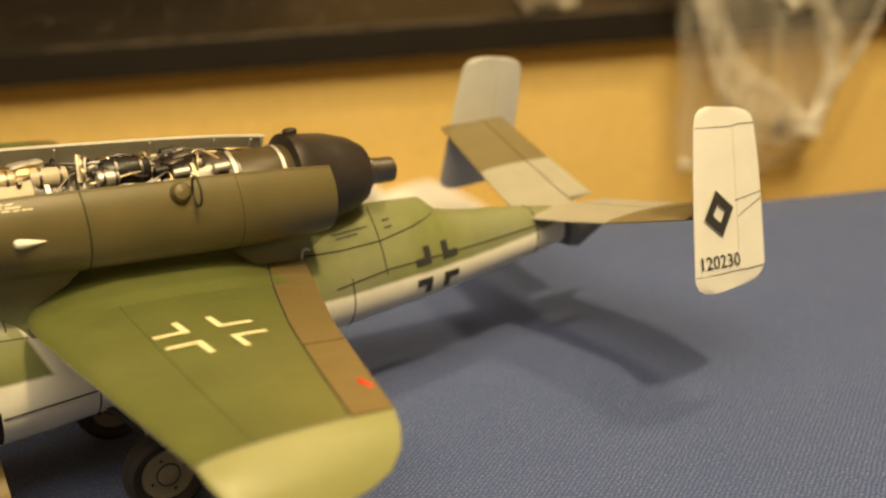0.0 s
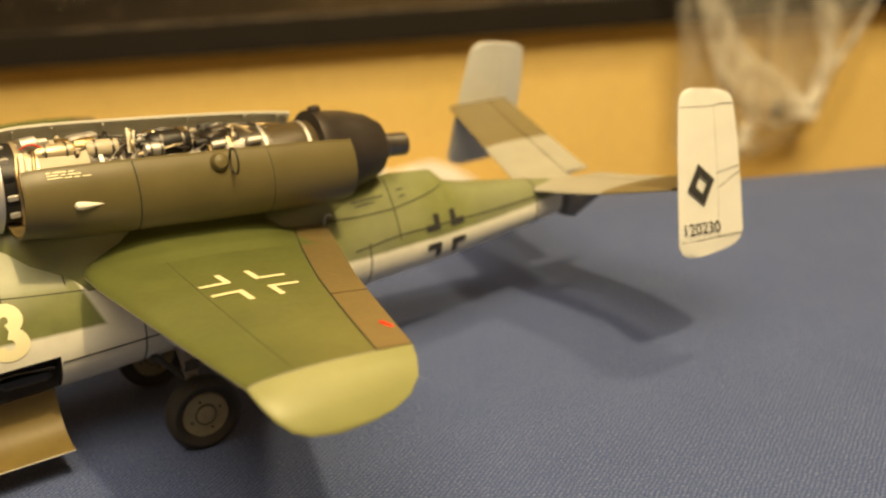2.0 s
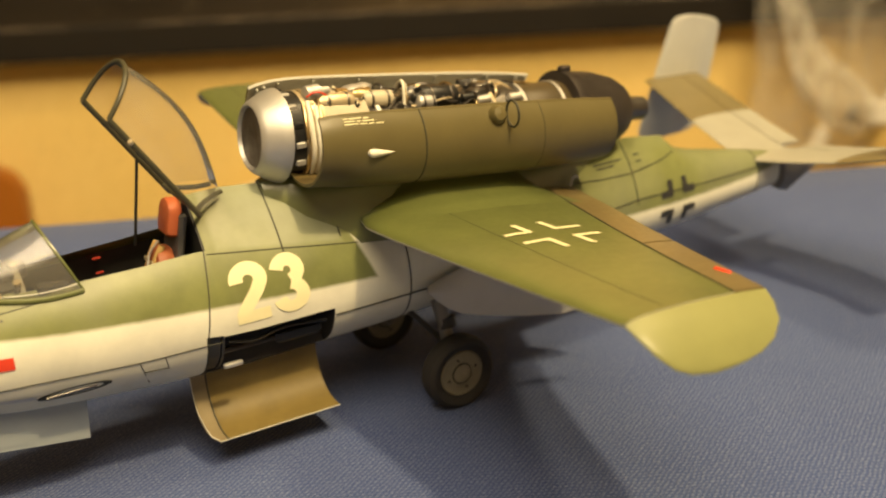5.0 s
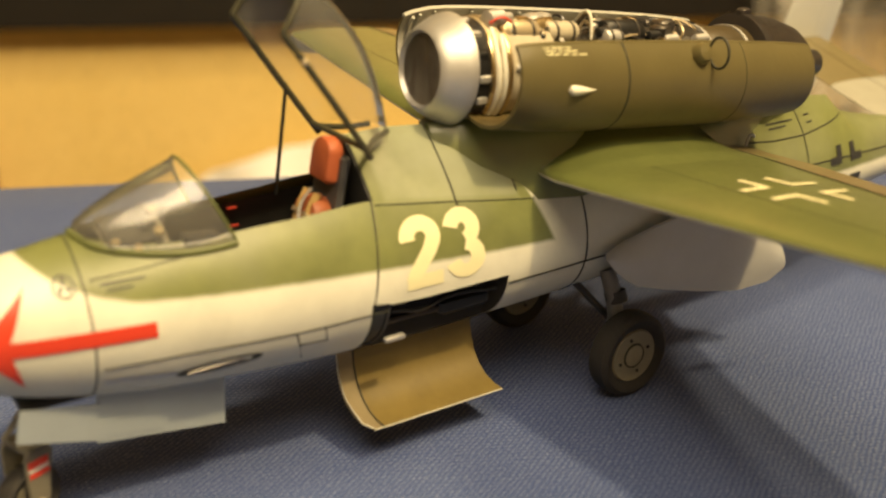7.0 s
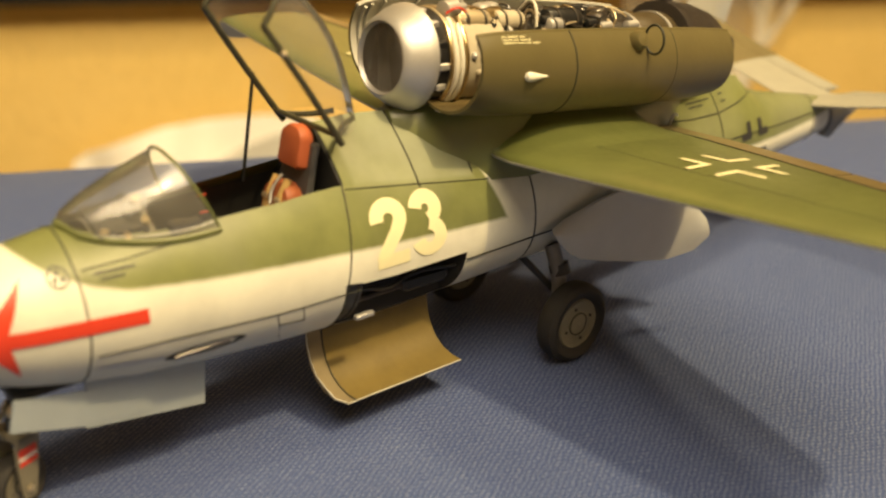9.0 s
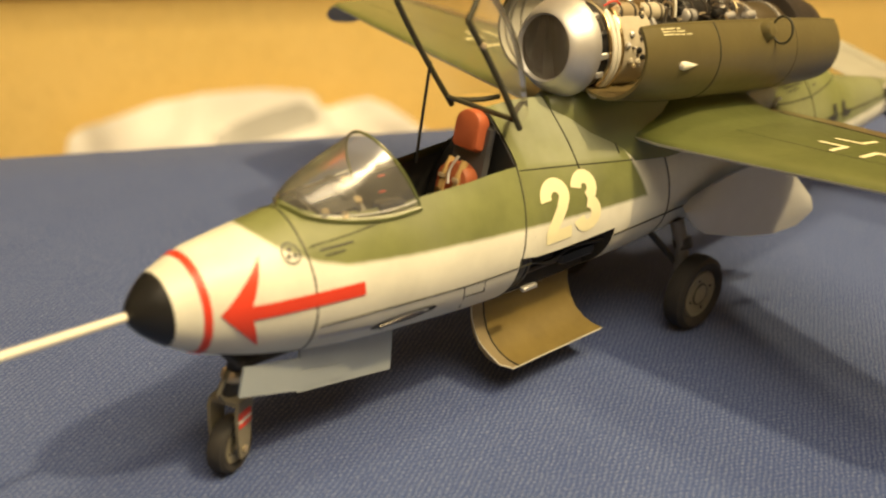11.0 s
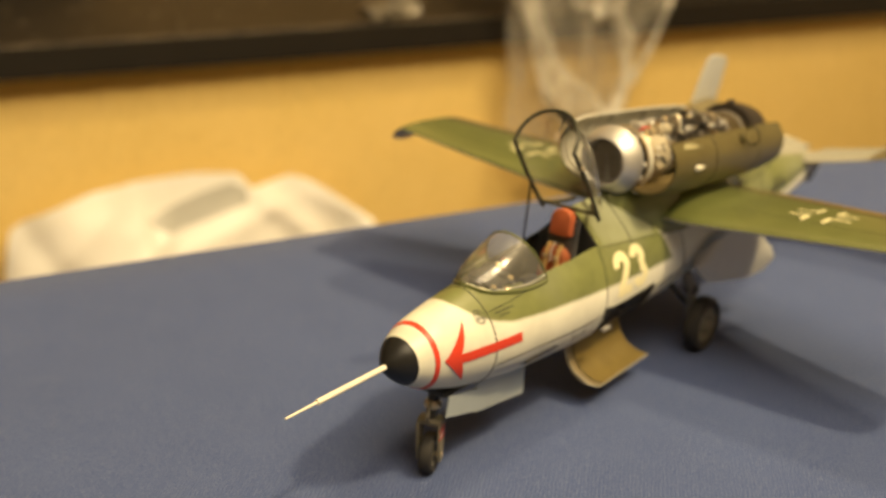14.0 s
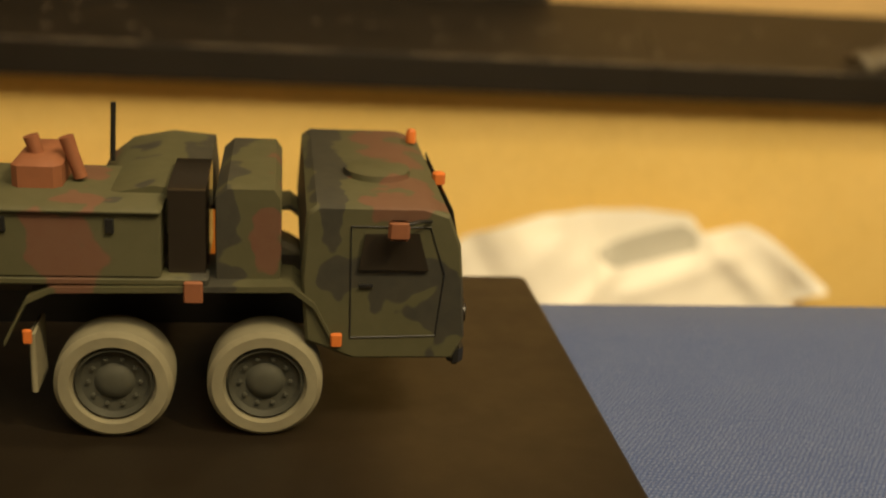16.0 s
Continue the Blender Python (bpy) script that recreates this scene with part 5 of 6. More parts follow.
def windscreen_shell(off):
    rows = []
    for k in range(13):
        t = k / 12
        ring = []
        for i in range(25):
            a = math.pi * i / 24
            # base line from the front point back along the sill
            xb, xt, zt = 0.99 + 0.78 * t, 0.99 + 0.60 * t, 1.655 + 0.300 * t ** 0.72
            w = 0.320 * math.sin(t * math.pi / 2) ** 0.42 + 0.004 - off
            _, zc, half, up, _, e = lerp_rows(STATIONS, xb)
            zb = zc + up * math.sqrt(1 - min(1, (w / half) ** (2 / e))) + 0.012
            s = math.sin(a)
            ring.append((xb + (xt - xb) * s, -w * math.cos(a), zb + (zt - zb) * s))
        rows.append(ring)
    return rows


out_rows = windscreen_shell(0.0)
part("windscreen", *loft(out_rows, closed=False), M_GLASS, plane, "clear moulded windscreen")
part("windscreen_arch", *tube(out_rows[-1], 0.010, 8, 0), M_GREEN, plane, "green windscreen arch")
part("windscreen_sill", *tube([r[0] for r in out_rows], 0.020, 8, 0), M_GREEN, plane)
part("windscreen_sill", *tube([r[-1] for r in out_rows], 0.020, 8, 0), M_GREEN, plane)
# ivory threads paint the whitish highlight along the plastic's lower edge
for k in (1, 23):
    part("glazing_edge", *tube([r[k] for r in out_rows], 0.004, 6, 0), M_FIN, plane, "pale cut edge of the clear plastic")

# hinged canopy, swung up
def canopy():
    can = holder("canopy", label="clear canopy in a dark frame, swung open")
    can.parent = plane
    def at(u, a, grow=0.0):
        """u from the hinge end to the front, a across the arch."""
        base = Vector((2.57 - 0.485 * u, 0, 1.92 + 0.705 * u))
        top = Vector((2.83 - 0.535 * u, 0, 1.965 + 0.945 * u)) + Vector((0.10, 0, 0.06)) * math.sin(math.pi * u) * 1.1
        half = 0.315 + 0.02 * math.sin(math.pi * u) + grow
        return tuple(base + Vector((0, -half * math.cos(a), 0)) + (top - base) * (abs(math.sin(a)) ** 0.85))
    rows = [[at(u, math.pi * i / 24) for i in range(25)] for u in fine(0.0, 1.0, 0.08)]
    pane = part("canopy_glass", *loft(rows, closed=False), M_CANOPY, can, "clear canopy plastic")
    for y in (0, math.pi):
        part("canopy_rail", *tube([at(u, y) for u in fine(-0.06, 1.0, 0.25)], 0.020, 8, 0), M_FRAME, can, "dark olive canopy rail")
    part("canopy_arch", *tube(rows[-1], 0.018, 8, 0), M_FRAME, can)
    part("canopy_crossbar", *tube([at(0.03, 0), at(0.03, math.pi)], 0.018, 8, 0), M_FRAME, can)
    for y in (0, math.pi):
        part("hinge_arm", *tube([at(0.0, y), (2.70, -0.16 * math.cos(y), 1.93), (2.83, -0.10 * math.cos(y), 1.95)], 0.018, 8, 1), M_FRAME, can)
    part("canopy_stay", *tube([(2.30, 0.32, 1.53), (2.40, 0.325, 2.20)], 0.011, 6, 0), M_BLACK, can, "thin black canopy stay")
    part("canopy_hook", *tube([at(0.98, 1.35), tuple(Vector(at(0.98, 1.35)) + Vector((-0.02, 0.02, -0.10))), tuple(Vector(at(0.98, 1.35)) + Vector((-0.03, 0.05, -0.16)))], 0.008, 6, 1), M_BLACK, can)
    part("knob", *lathe([(0, 0.02), (0.03, 0.02), (0.04, 0.0)], at(0.78, 0.0), (0, -1, 0), 10), M_BRIGHT, can)


canopy()

# small markings on the port flank
def ring_mark(x, z, r):
    v, f = [], []
    for k in range(24):
        t = 2 * math.pi * k / 24
        for q in (r, r * 0.84):
            v.append(at_height(x + q * math.cos(t), z + q * 0.9 * math.sin(t), 0.006))
    f = [(2 * k, 2 * k + 1, (2 * k + 3) % 48, (2 * k + 2) % 48) for k in range(24)]
    part("filler_mark", v, f, M_DECAL, plane, "ring mark with three dots")
    for t in (90, 210, 330):
        c = (x + 0.4 * r * math.cos(radians(t)), z + 0.36 * r * math.sin(radians(t)))
        part("filler_dot", [at_height(c[0] + 0.012 * math.cos(q), c[1] + 0.012 * math.sin(q), 0.006) for q in (2 * math.pi * j / 8 for j in range(8))], [tuple(range(8))], M_DECAL, plane)


ring_mark(0.865, 1.475, 0.054)


def flank_bar(x0, x1, z, h, material=None, slope=0.0):
    part("stencil_bar", [at_height(x, z + slope * (x - x0) + dz, 0.006) for dz in (0, h) for x in (x0, (x0 + x1) / 2, x1)], [(0, 1, 4, 3), (1, 2, 5, 4)], material or M_DECAL, plane)


for x0, x1, z in ((1.035, 1.255, 1.458), (1.06, 1.19, 1.430)):
    flank_bar(x0, x1, z, 0.008, None, 0.02)
seam([(0.99, 1.487), (1.23, 1.50), (1.50, 1.525)], 0.008)
for x0, x1, z in ((6.08, 6.40, 1.53), (6.1, 6.3, 1.50), (6.55, 6.62, 1.54), (6.55, 6.62, 1.49)):
    flank_bar(x0, x1, z, 0.010)
for line in ([(2.02, 1.01), (2.05, 0.92)], [(2.19, 1.01), (2.215, 0.913)], [(2.05, 0.92), (2.215, 0.913)], [(2.05, 0.92), (2.09, 0.80)]):
    seam(line, 0.008)


def gun_trough():
    """The muzzle slot low on the flank, with a barrel in it."""
    v = []
    n = 20
    for q, o in ((1.0, 0.003), (0.8, 0.004), (0.5, -0.03)):
        for k in range(n):
            t = 2 * math.pi * k / n
            v.append(at_height(1.60 + 0.24 * q * math.cos(t), 0.90 + 0.042 * q * math.sin(t) + 0.012 * q * math.cos(t), o))
    f = [(r * n + k, r * n + (k + 1) % n, (r + 1) * n + (k + 1) % n, (r + 1) * n + k) for r in range(2) for k in range(n)] + [tuple(range(2 * n, 3 * n))]
    slot = part("gun_slot", v, f, M_LINE, plane, "dark muzzle slot")
    part("gun_barrel", *tube([at_height(1.42, 0.888, 0.010), at_height(1.74, 0.904, -0.006)], 0.014, 10, 0), M_STEEL, slot)
    part("blast_trough", *loft([[at_height(x, 0.945 - 0.10 * (x - 1.0) + dz, 0.004) for x in fine(1.0, 1.36, 0.06)] for dz in (0.014, -0.014)], closed=False), M_SILVER, plane, "bare metal blast trough")


gun_trough()

# ---- the model truck on its board ----
slab("display_board", (-22, -12.0, 0.004), (-3.79, 6.44, 0.21), M_DARK_WOOD, 0.04, label="dark varnished board lying on the table", category="board")


def moved(nt, co, by):
    n = nt.nodes.new("ShaderNodeMapping")
    n.inputs["Location"].default_value = by
    nt.links.new(co, n.inputs[0])
    return n.outputs[0]


def truck_paint():
    m, nt, b = nodes_of("three_tone_camouflage")
    co = nt.nodes.new("ShaderNodeTexCoord").outputs["Object"]
    n1, n2 = noise_of(nt, 34, 2, 0.4, co), noise_of(nt, 30, 2, 0.4, moved(nt, co, (0.31, 0.17, 0.05)))
    dust = noise_of(nt, 300, 4, 0.6, co)
    sep = nt.nodes.new("ShaderNodeSeparateXYZ")
    nt.links.new(co, sep.inputs[0])

    def blob(x, z, rx, rz):
        """A patch of paint about (x, z) on the truck's side."""
        u = maths(nt, "DIVIDE", maths(nt, "SUBTRACT", sep.outputs[0], x * K), rx * K)
        v = maths(nt, "DIVIDE", maths(nt, "SUBTRACT", sep.outputs[2], z * K), rz * K)
        r = maths(nt, "SQRT", maths(nt, "ADD", maths(nt, "MULTIPLY", u, u), maths(nt, "MULTIPLY", v, v)))
        ragged = maths(nt, "MULTIPLY_ADD", maths(nt, "SUBTRACT", noise_of(nt, 95, 2, 0.5, co), 0.5), 2.2, 1.0)
        return maths(nt, "MAXIMUM", maths(nt, "SUBTRACT", ragged, r), 0.0)
    browns = blob(0.92, 1.62, 0.42, 0.20)
    for p in ((-1.25, 1.35, 0.32, 0.5), (0.0, 1.45, 0.22, 0.35), (-0.5, 1.9, 0.25, 0.2)):
        browns = maths(nt, "MAXIMUM", browns, blob(*p))
    blacks = blob(0.80, 1.20, 0.65, 0.22)
    for p in ((-0.35, 1.4, 0.3, 0.5), (-2.3, 1.35, 0.5, 0.4), (1.25, 0.95, 0.35, 0.35), (0.4, 1.75, 0.16, 0.5), (-0.95, 1.85, 0.25, 0.2)):
        blacks = maths(nt, "MAXIMUM", blacks, blob(*p))
    n1 = maths(nt, "MULTIPLY_ADD", blacks, 0.5, maths(nt, "MULTIPLY_ADD", n1, 0.6, 0.12))
    n2 = maths(nt, "MULTIPLY_ADD", browns, 0.5, maths(nt, "MULTIPLY_ADD", n2, 0.5, 0.13))
    col = mixed(nt, ramp(nt, n1, [(0.52, 0.0), (0.55, 1.0)]), (0.044, 0.044, 0.017), (0.012, 0.013, 0.010))
    col = mixed(nt, ramp(nt, n2, [(0.57, 0.0), (0.60, 1.0)]), col, (0.085, 0.034, 0.018))
    col = mixed(nt, maths(nt, "MULTIPLY", dust, 0.12), col, (0.22, 0.19, 0.12))
    nt.links.new(col, b.inputs["Base Color"])
    b.inputs["Roughness"].default_value = 0.7
    bumped(nt, b, dust, 0.1, 0.0004)
    return m


M_CAMO = truck_paint()
M_DUSTY = plain("dusty_tyre", (0.19, 0.175, 0.115), 0.85, vary=0.25, scale=120)
M_DUSTY_HUB = plain("dusty_hub", (0.045, 0.046, 0.034), 0.75, vary=0.3, scale=150)
M_AMBER = plain("amber_plastic", (0.50, 0.14, 0.03), 0.35, vary=0.05)
M_RUST = plain("red_brown_paint", (0.20, 0.075, 0.035), 0.6, vary=0.2)
M_GLAZE = plain("dark_window", (0.02, 0.016, 0.012), 0.15, vary=0.1, bump=0)

truck = holder("model_truck", (-6.31, 3.26, 0.21), 0.0, "camouflaged military truck model with dusty wheels, on the dark board", "model truck")


def truck_wheel(x, y, side):
    ob = holder("wheel")
    ob.parent = truck
    ob.matrix_basis = Matrix.Translation(Vector((x, y, 0.395)) * K)
    r, w = 0.395, 0.34
    part("tyre", *lathe([(-w * 0.34, r * 0.66), (-w * 0.5, r * 0.72), (-w * 0.5, r * 0.90), (-w * 0.40, r * 0.985), (-w * 0.1, r), (w * 0.1, r), (w * 0.40, r * 0.985), (w * 0.5, r * 0.9), (w * 0.5, r * 0.72), (w * 0.34, r * 0.66)], (0, 0, 0), (0, 1, 0), 44, None, False), M_DUSTY, ob, "dust-caked tyre")
    part("rim", *lathe([(-w * 0.34 * side, r * 0.68), (-w * 0.44 * side, r * 0.62), (-w * 0.30 * side, r * 0.56), (-w * 0.27 * side, r * 0.34), (-w * 0.36 * side, r * 0.26), (-w * 0.40 * side, r * 0.14), (-w * 0.40 * side, 0.0)], (0, 0, 0), (0, 1, 0), 36, None, False), M_DUSTY_HUB, ob, "dusty olive rim")
    for k in range(10):
        t = 2 * math.pi * k / 10
        part("nut", *lathe([(0, 0.018), (0.025, 0.016), (0.03, 0.0)], (0.17 * math.cos(t), -side * 0.090, 0.17 * math.sin(t)), (0, -side, 0), 6), M_DUSTY_HUB, ob)


for x in (-5.0, -4.0, -1.0, 0.0):
    truck_wheel(x, 0.17, 1)
    truck_wheel(x, 2.05, -1)
    part("axle", *tube([(x, 0.3, 0.395), (x, 1.9, 0.395)], 0.06, 10, 0), M_BLACK, truck)


def side_prism(name, outline, y0, y1, material, label="", ease=0.03):
    """A body whose side view is an outline of (x, z), with eased flanks."""
    cx, cz = sum(p[0] for p in outline) / len(outline), sum(p[1] for p in outline) / len(outline)
    rings = []
    for y, k in ((y0, 1 - ease), (y0 + ease * 0.8, 1.0), (y1 - ease * 0.8, 1.0), (y1, 1 - ease)):
        rings.append([(cx + (x - cx) * k, y, cz + (z - cz) * k) for x, z in outline])
    return part(name, *loft(rings), material, truck, label)


side_prism("chassis", [(-6.0, 0.55), (1.0, 0.55), (1.0, 0.80), (-6.0, 0.80)], 0.7, 1.5, M_BLACK)
cab = side_prism("cab", [(0.28, 0.86), (0.62, 0.70), (1.36, 0.70), (1.44, 0.90), (1.40, 1.40), (1.37, 1.70), (1.28, 1.95), (1.10, 2.02), (0.34, 2.02), (0.27, 1.96), (0.24, 1.40)], 0.03, 2.17, M_CAMO, "camouflaged truck cab", 0.035)
part("side_window", *plate([(0.64, 1.50), (0.68, 1.80), (1.06, 1.81), (1.14, 1.50)], 0.02, lambda u, w, t: (u, 0.022 - t, w)), M_GLAZE, cab, "dark side window", smooth=False)
part("side_window", *plate([(0.64, 1.50), (0.68, 1.80), (1.06, 1.81), (1.14, 1.50)], 0.02, lambda u, w, t: (u, 2.178 + t, w)), M_GLAZE, cab, smooth=False)
part("windscreen", *plate([(0.2, 1.45), (1.95, 1.45), (1.85, 1.90), (0.3, 1.90)], 0.012, lambda u, w, t: (1.385 + 0.012 - (w - 1.5) * 0.17 + t, u, w)), M_GLAZE, cab, smooth=False)
part("mirror", *box((0.90, -0.10, 1.88), (0.15, 0.05, 0.16), 0.02), M_RUST, cab, "red-brown mirror housing")
part("mirror_arm", *tube([(1.15, 0.05, 1.90), (1.05, -0.10, 1.96), (0.92, -0.10, 1.92)], 0.014, 6, 1), M_BLACK, cab)
part("door_seam", *tube([(0.60, 0.026, 0.90), (0.58, 0.026, 1.86), (1.14, 0.026, 1.86), (1.26, 0.026, 1.46), (1.22, 0.026, 0.92), (0.60, 0.026, 0.90)], 0.006, 6, 0), M_BLACK, cab)
part("door_handle", *box((0.70, 0.015, 1.36), (0.10, 0.02, 0.03), 0.006), M_BLACK, cab)
part("roof_hatch", *lathe([(0, 0.26), (0.06, 0.25), (0.08, 0.20), (0.085, 0.0)], (0.82, 0.85, 2.01), (0, 0, 1), 24), M_CAMO, cab)
part("beacon", *lathe([(0, 0.045), (0.10, 0.045), (0.13, 0.03), (0.14, 0.0)], (1.20, 1.85, 2.00), (0, 0, 1), 12), M_AMBER, cab, "amber beacon")
part("marker_lamp", *box((1.32, 0.95, 1.95), (0.10, 0.08, 0.13), 0.02), M_AMBER, cab, "amber marker lamp")
part("bumper", *box((1.39, 1.1, 0.72), (0.12, 2.1, 0.20), 0.04), M_BLACK, cab)
part("front_lamp", *lathe([(0, 0.10), (0.05, 0.10), (0.06, 0.07), (0.06, 0.0)], (1.43, 0.35, 0.98), (1, 0, 0), 16), M_GLAZE, cab)

for y0, y1 in ((0.0, 0.42), (1.78, 2.2)):
    prof = [(-1.78, 0.72), (-1.62, 1.02), (-1.45, 1.10), (0.18, 1.12), (0.34, 1.00), (0.50, 0.70)]
    rows = [[(x, y0, z) for x, z in prof] + [(x, y0, z - 0.04) for x, z in prof[::-1]], [(x, y1, z) for x, z in prof] + [(x, y1, z - 0.04) for x, z in prof[::-1]]]
    part("fender", *loft(rows), M_CAMO, truck, "camouflaged fender over two wheels", smooth=False)
part("fender_lamp", *box((0.50, -0.005, 0.74), (0.08, 0.04, 0.10), 0.01), M_AMBER, truck, "amber fender reflector")
part("side_reflector", *box((-0.50, -0.01, 1.08), (0.13, 0.04, 0.15), 0.01), M_RUST, truck, "red side reflector")
part("mud_flap", *box((-1.60, 0.2, 0.55), (0.04, 0.36, 0.44), 0.012), M_DUSTY, truck, "dusty mud flap")
part("flap_lamp", *box((-1.62, -0.01, 0.76), (0.06, 0.03, 0.10), 0.008), M_AMBER, truck)
side_prism("stowage_box", [(-3.4, 1.17), (-0.72, 1.17), (-0.72, 1.60), (-3.4, 1.60)], 0.02, 1.0, M_CAMO, "long camouflaged stowage box", 0.02)
part("box_lid", *box((-2.06, 0.5, 1.615), (2.70, 1.02, 0.05), 0.02), M_CAMO, truck)
for x in (-1.05, -1.75, -2.6):
    part("latch", *box((x, 0.008, 1.52), (0.06, 0.02, 0.10), 0.006), M_BLACK, truck)
part("side_beam", *box((-2.2, 0.12, 1.135), (3.6, 0.20, 0.06), 0.015), M_CAMO, truck)
side_prism("engine_housing", [(-1.34, 1.55), (-1.30, 1.72), (-1.12, 1.88), (-0.80, 1.95), (-0.45, 1.92), (-0.42, 1.55)], 0.35, 1.9, M_CAMO, "rounded camouflaged engine housing", 0.05)
side_prism("air_intake", [(-0.36, 1.14), (-0.36, 1.92), (-0.28, 2.0), (0.05, 2.0), (0.10, 1.92), (0.10, 1.14)], 0.15, 1.5, M_CAMO, "tall camouflaged air intake box", 0.04)
side_prism("tool_rack", [(-0.68, 1.14), (-0.68, 1.74), (-0.42, 1.74), (-0.42, 1.14)], 0.12, 0.9, M_GLAZE, "dark tool rack", 0.03)
part("winch_base", *box((-1.60, 0.7, 1.80), (0.34, 0.6, 0.34), 0.05), M_RUST, truck, "red-brown winch housing")
for x in (-1.62, -1.38):
    part("exhaust_pipe", *tube([(x + 0.05, 0.6, 1.85), (x, 0.6, 2.02), (x - 0.04, 0.6, 2.16)], [0.05, 0.05, 0.055, 0.055], 12, 0), M_RUST, truck, "red-brown exhaust pipe")
part("aerial", *tube([(-1.20, 1.2, 1.80), (-1.18, 1.2, 2.28)], 0.022, 6, 0), M_BLACK, truck, "thin aerial")
part("cargo_bed", *box((-4.6, 1.1, 1.35), (2.6, 2.15, 0.5), 0.05), M_CAMO, truck, "camouflaged load bed")

# the body's proportions: a little shorter than laid out above, with a low cab and housings
TALL = {"cab": 0.83, "engine_housing": 0.87, "air_intake": 0.875, "winch_base": 0.93, "exhaust_pipe": 0.90, "aerial": 0.90}
for piece in truck.children_recursive:
    owner = piece.parent.name.split(".")[0]
    if piece.type == "MESH" and owner != "wheel" and not piece.name.startswith("axle"):
        kind_of = "cab" if owner == "cab" else piece.name.split(".")[0]
        piece.data.transform(Matrix.Diagonal((0.94, 1.0, TALL.get(kind_of, 1.0), 1.0)))

# ---- against the wall ----
def rounded_panel(name, x0, x1, z0, z1, y0, y1, r, material, label, category):
    out = [(x0, z0), (x1, z0)] + [(x1 - r + r * math.cos(radians(a)), z1 - r + r * math.sin(radians(a))) for a in range(0, 91, 10)] + [(x0 + r - r * math.sin(radians(a)), z1 - r + r * math.cos(radians(a))) for a in range(0, 91, 10)]
    return part(name, *plate(out, y1 - y0, lambda u, w, t: (u, y0 + t, w)), material, None, label, category=category, smooth=False)


rounded_panel("leaning_board", -17.5, -6.8, FLOOR_Z, -6.95, 32.4, 33.3, 1.1, M_ORANGE, "orange-brown board with rounded corners leaning on the wall", "board")

M_BAG = plain("white_plastic_film", (0.92, 0.91, 0.87), 0.34, vary=0.04, scale=30, bump=0)
M_BAG.node_tree.nodes["Principled BSDF"].inputs["Subsurface Weight"].default_value = 0.0
# the grey stands in for shade inside the bag's mouth
M_BAG_SHADE = plain("shaded_bag_inside", (0.50, 0.50, 0.47), 0.5, vary=0.08, scale=30, bump=0)


def fold(x, z):
    """Depth of the creases in the film."""
    wx, wz = x + 0.9 * noise.noise(Vector((x * 0.2, z * 0.2, 1.0))), z + 0.9 * noise.noise(Vector((x * 0.2, z * 0.2, 5.0)))
    d = 0.0
    for deg, length, depth, start in ((24, 2.6, 0.42, 0.3), (118, 3.1, 0.50, 1.1), (68, 1.9, 0.26, 0.7), (160, 1.5, 0.16, 0.2), (95, 4.3, 0.40, 2.2)):
        t = radians(deg)
        w = ((wx * math.cos(t) + wz * math.sin(t)) / length + start) % 2.0
        d += depth * abs(w - 1.0)
    d = 2.2 * d - 1.0
    # the long folds that run through the film: (from, to, width, depth)
    for ax, az, bx, bz, wide, deep in ((5.1, -7.2, 3.3, -8.6, 0.5, 0.75), (3.7, -5.8, 1.3, -8.0, 0.6, 0.6), (8.6, -6.5, 11.5, -9.0, 0.55, 0.9), (10.3, -6.4, 12.5, -7.9, 0.5, 0.6),
                                       (0.5, -6.6, 1.7, -8.4, 0.7, -0.8), (5.4, -7.9, 9.2, -6.6, 0.5, 0.5), (3.3, -8.6, 2.4, -11.5, 0.8, 0.5), (9.3, -8.0, 10.6, -11.0, 0.7, -0.6)):
        px, pz, ex, ez = x - ax, z - az, bx - ax, bz - az
        k = min(1.0, max(0.0, (px * ex + pz * ez) / (ex * ex + ez * ez)))
        d += deep * max(0.0, 1.0 - math.hypot(px - k * ex, pz - k * ez) / wide)
    return d


BACK_TOP = [(-0.3, -9.4), (-0.1, -8.2), (0.19, -6.85), (0.7, -6.55), (1.55, -6.27), (3.0, -5.88), (4.46, -5.70), (6.4, -5.62), (7.84, -5.72), (8.1, -5.95), (8.31, -6.30), (8.9, -6.20), (9.9, -6.04), (10.6, -6.30), (11.28, -6.75), (12.2, -7.45), (13.1, -8.1)]
FRONT_TOP = [(-0.3, -9.4), (-0.1, -8.3), (0.19, -6.92), (0.9, -6.75), (1.55, -6.45), (3.0, -6.05), (4.3, -5.98), (4.6, -6.9), (5.2, -7.15), (6.6, -6.78), (7.9, -6.42), (8.9, -6.26), (9.9, -6.10), (10.6, -6.38), (11.0, -6.9), (11.5, -8.1), (12.0, -9.2), (12.55, -10.6)]


def sheet(tops, x1, base_y, reach, nx=110, nz=56, x0=-0.3, low=-14.0, lows=()):
    v, f = [], []
    for j in range(nz + 1):
        for i in range(nx + 1):
            u = i / nx
            x = x0 + (x1 - x0) * u
            top = lerp_rows(tops, x)[1]
            t = j / nz
            foot = max(low, lerp_rows(lows, x)[1]) if lows else low
            z = foot + (top - foot) * t
            puff = math.sin(math.pi * min(1, max(0, u))) ** 0.6 * (1 - t * 0.75)
            v.append((x - 0.35 * (1 - t) * (1 - u), base_y - reach * puff - 0.5 * fold(x, z) * (1 - 0.55 * t), z))
    f = [(j * (nx + 1) + i, j * (nx + 1) + i + 1, (j + 1) * (nx + 1) + i + 1, (j + 1) * (nx + 1) + i) for j in range(nz) for i in range(nx)]
    return v, f


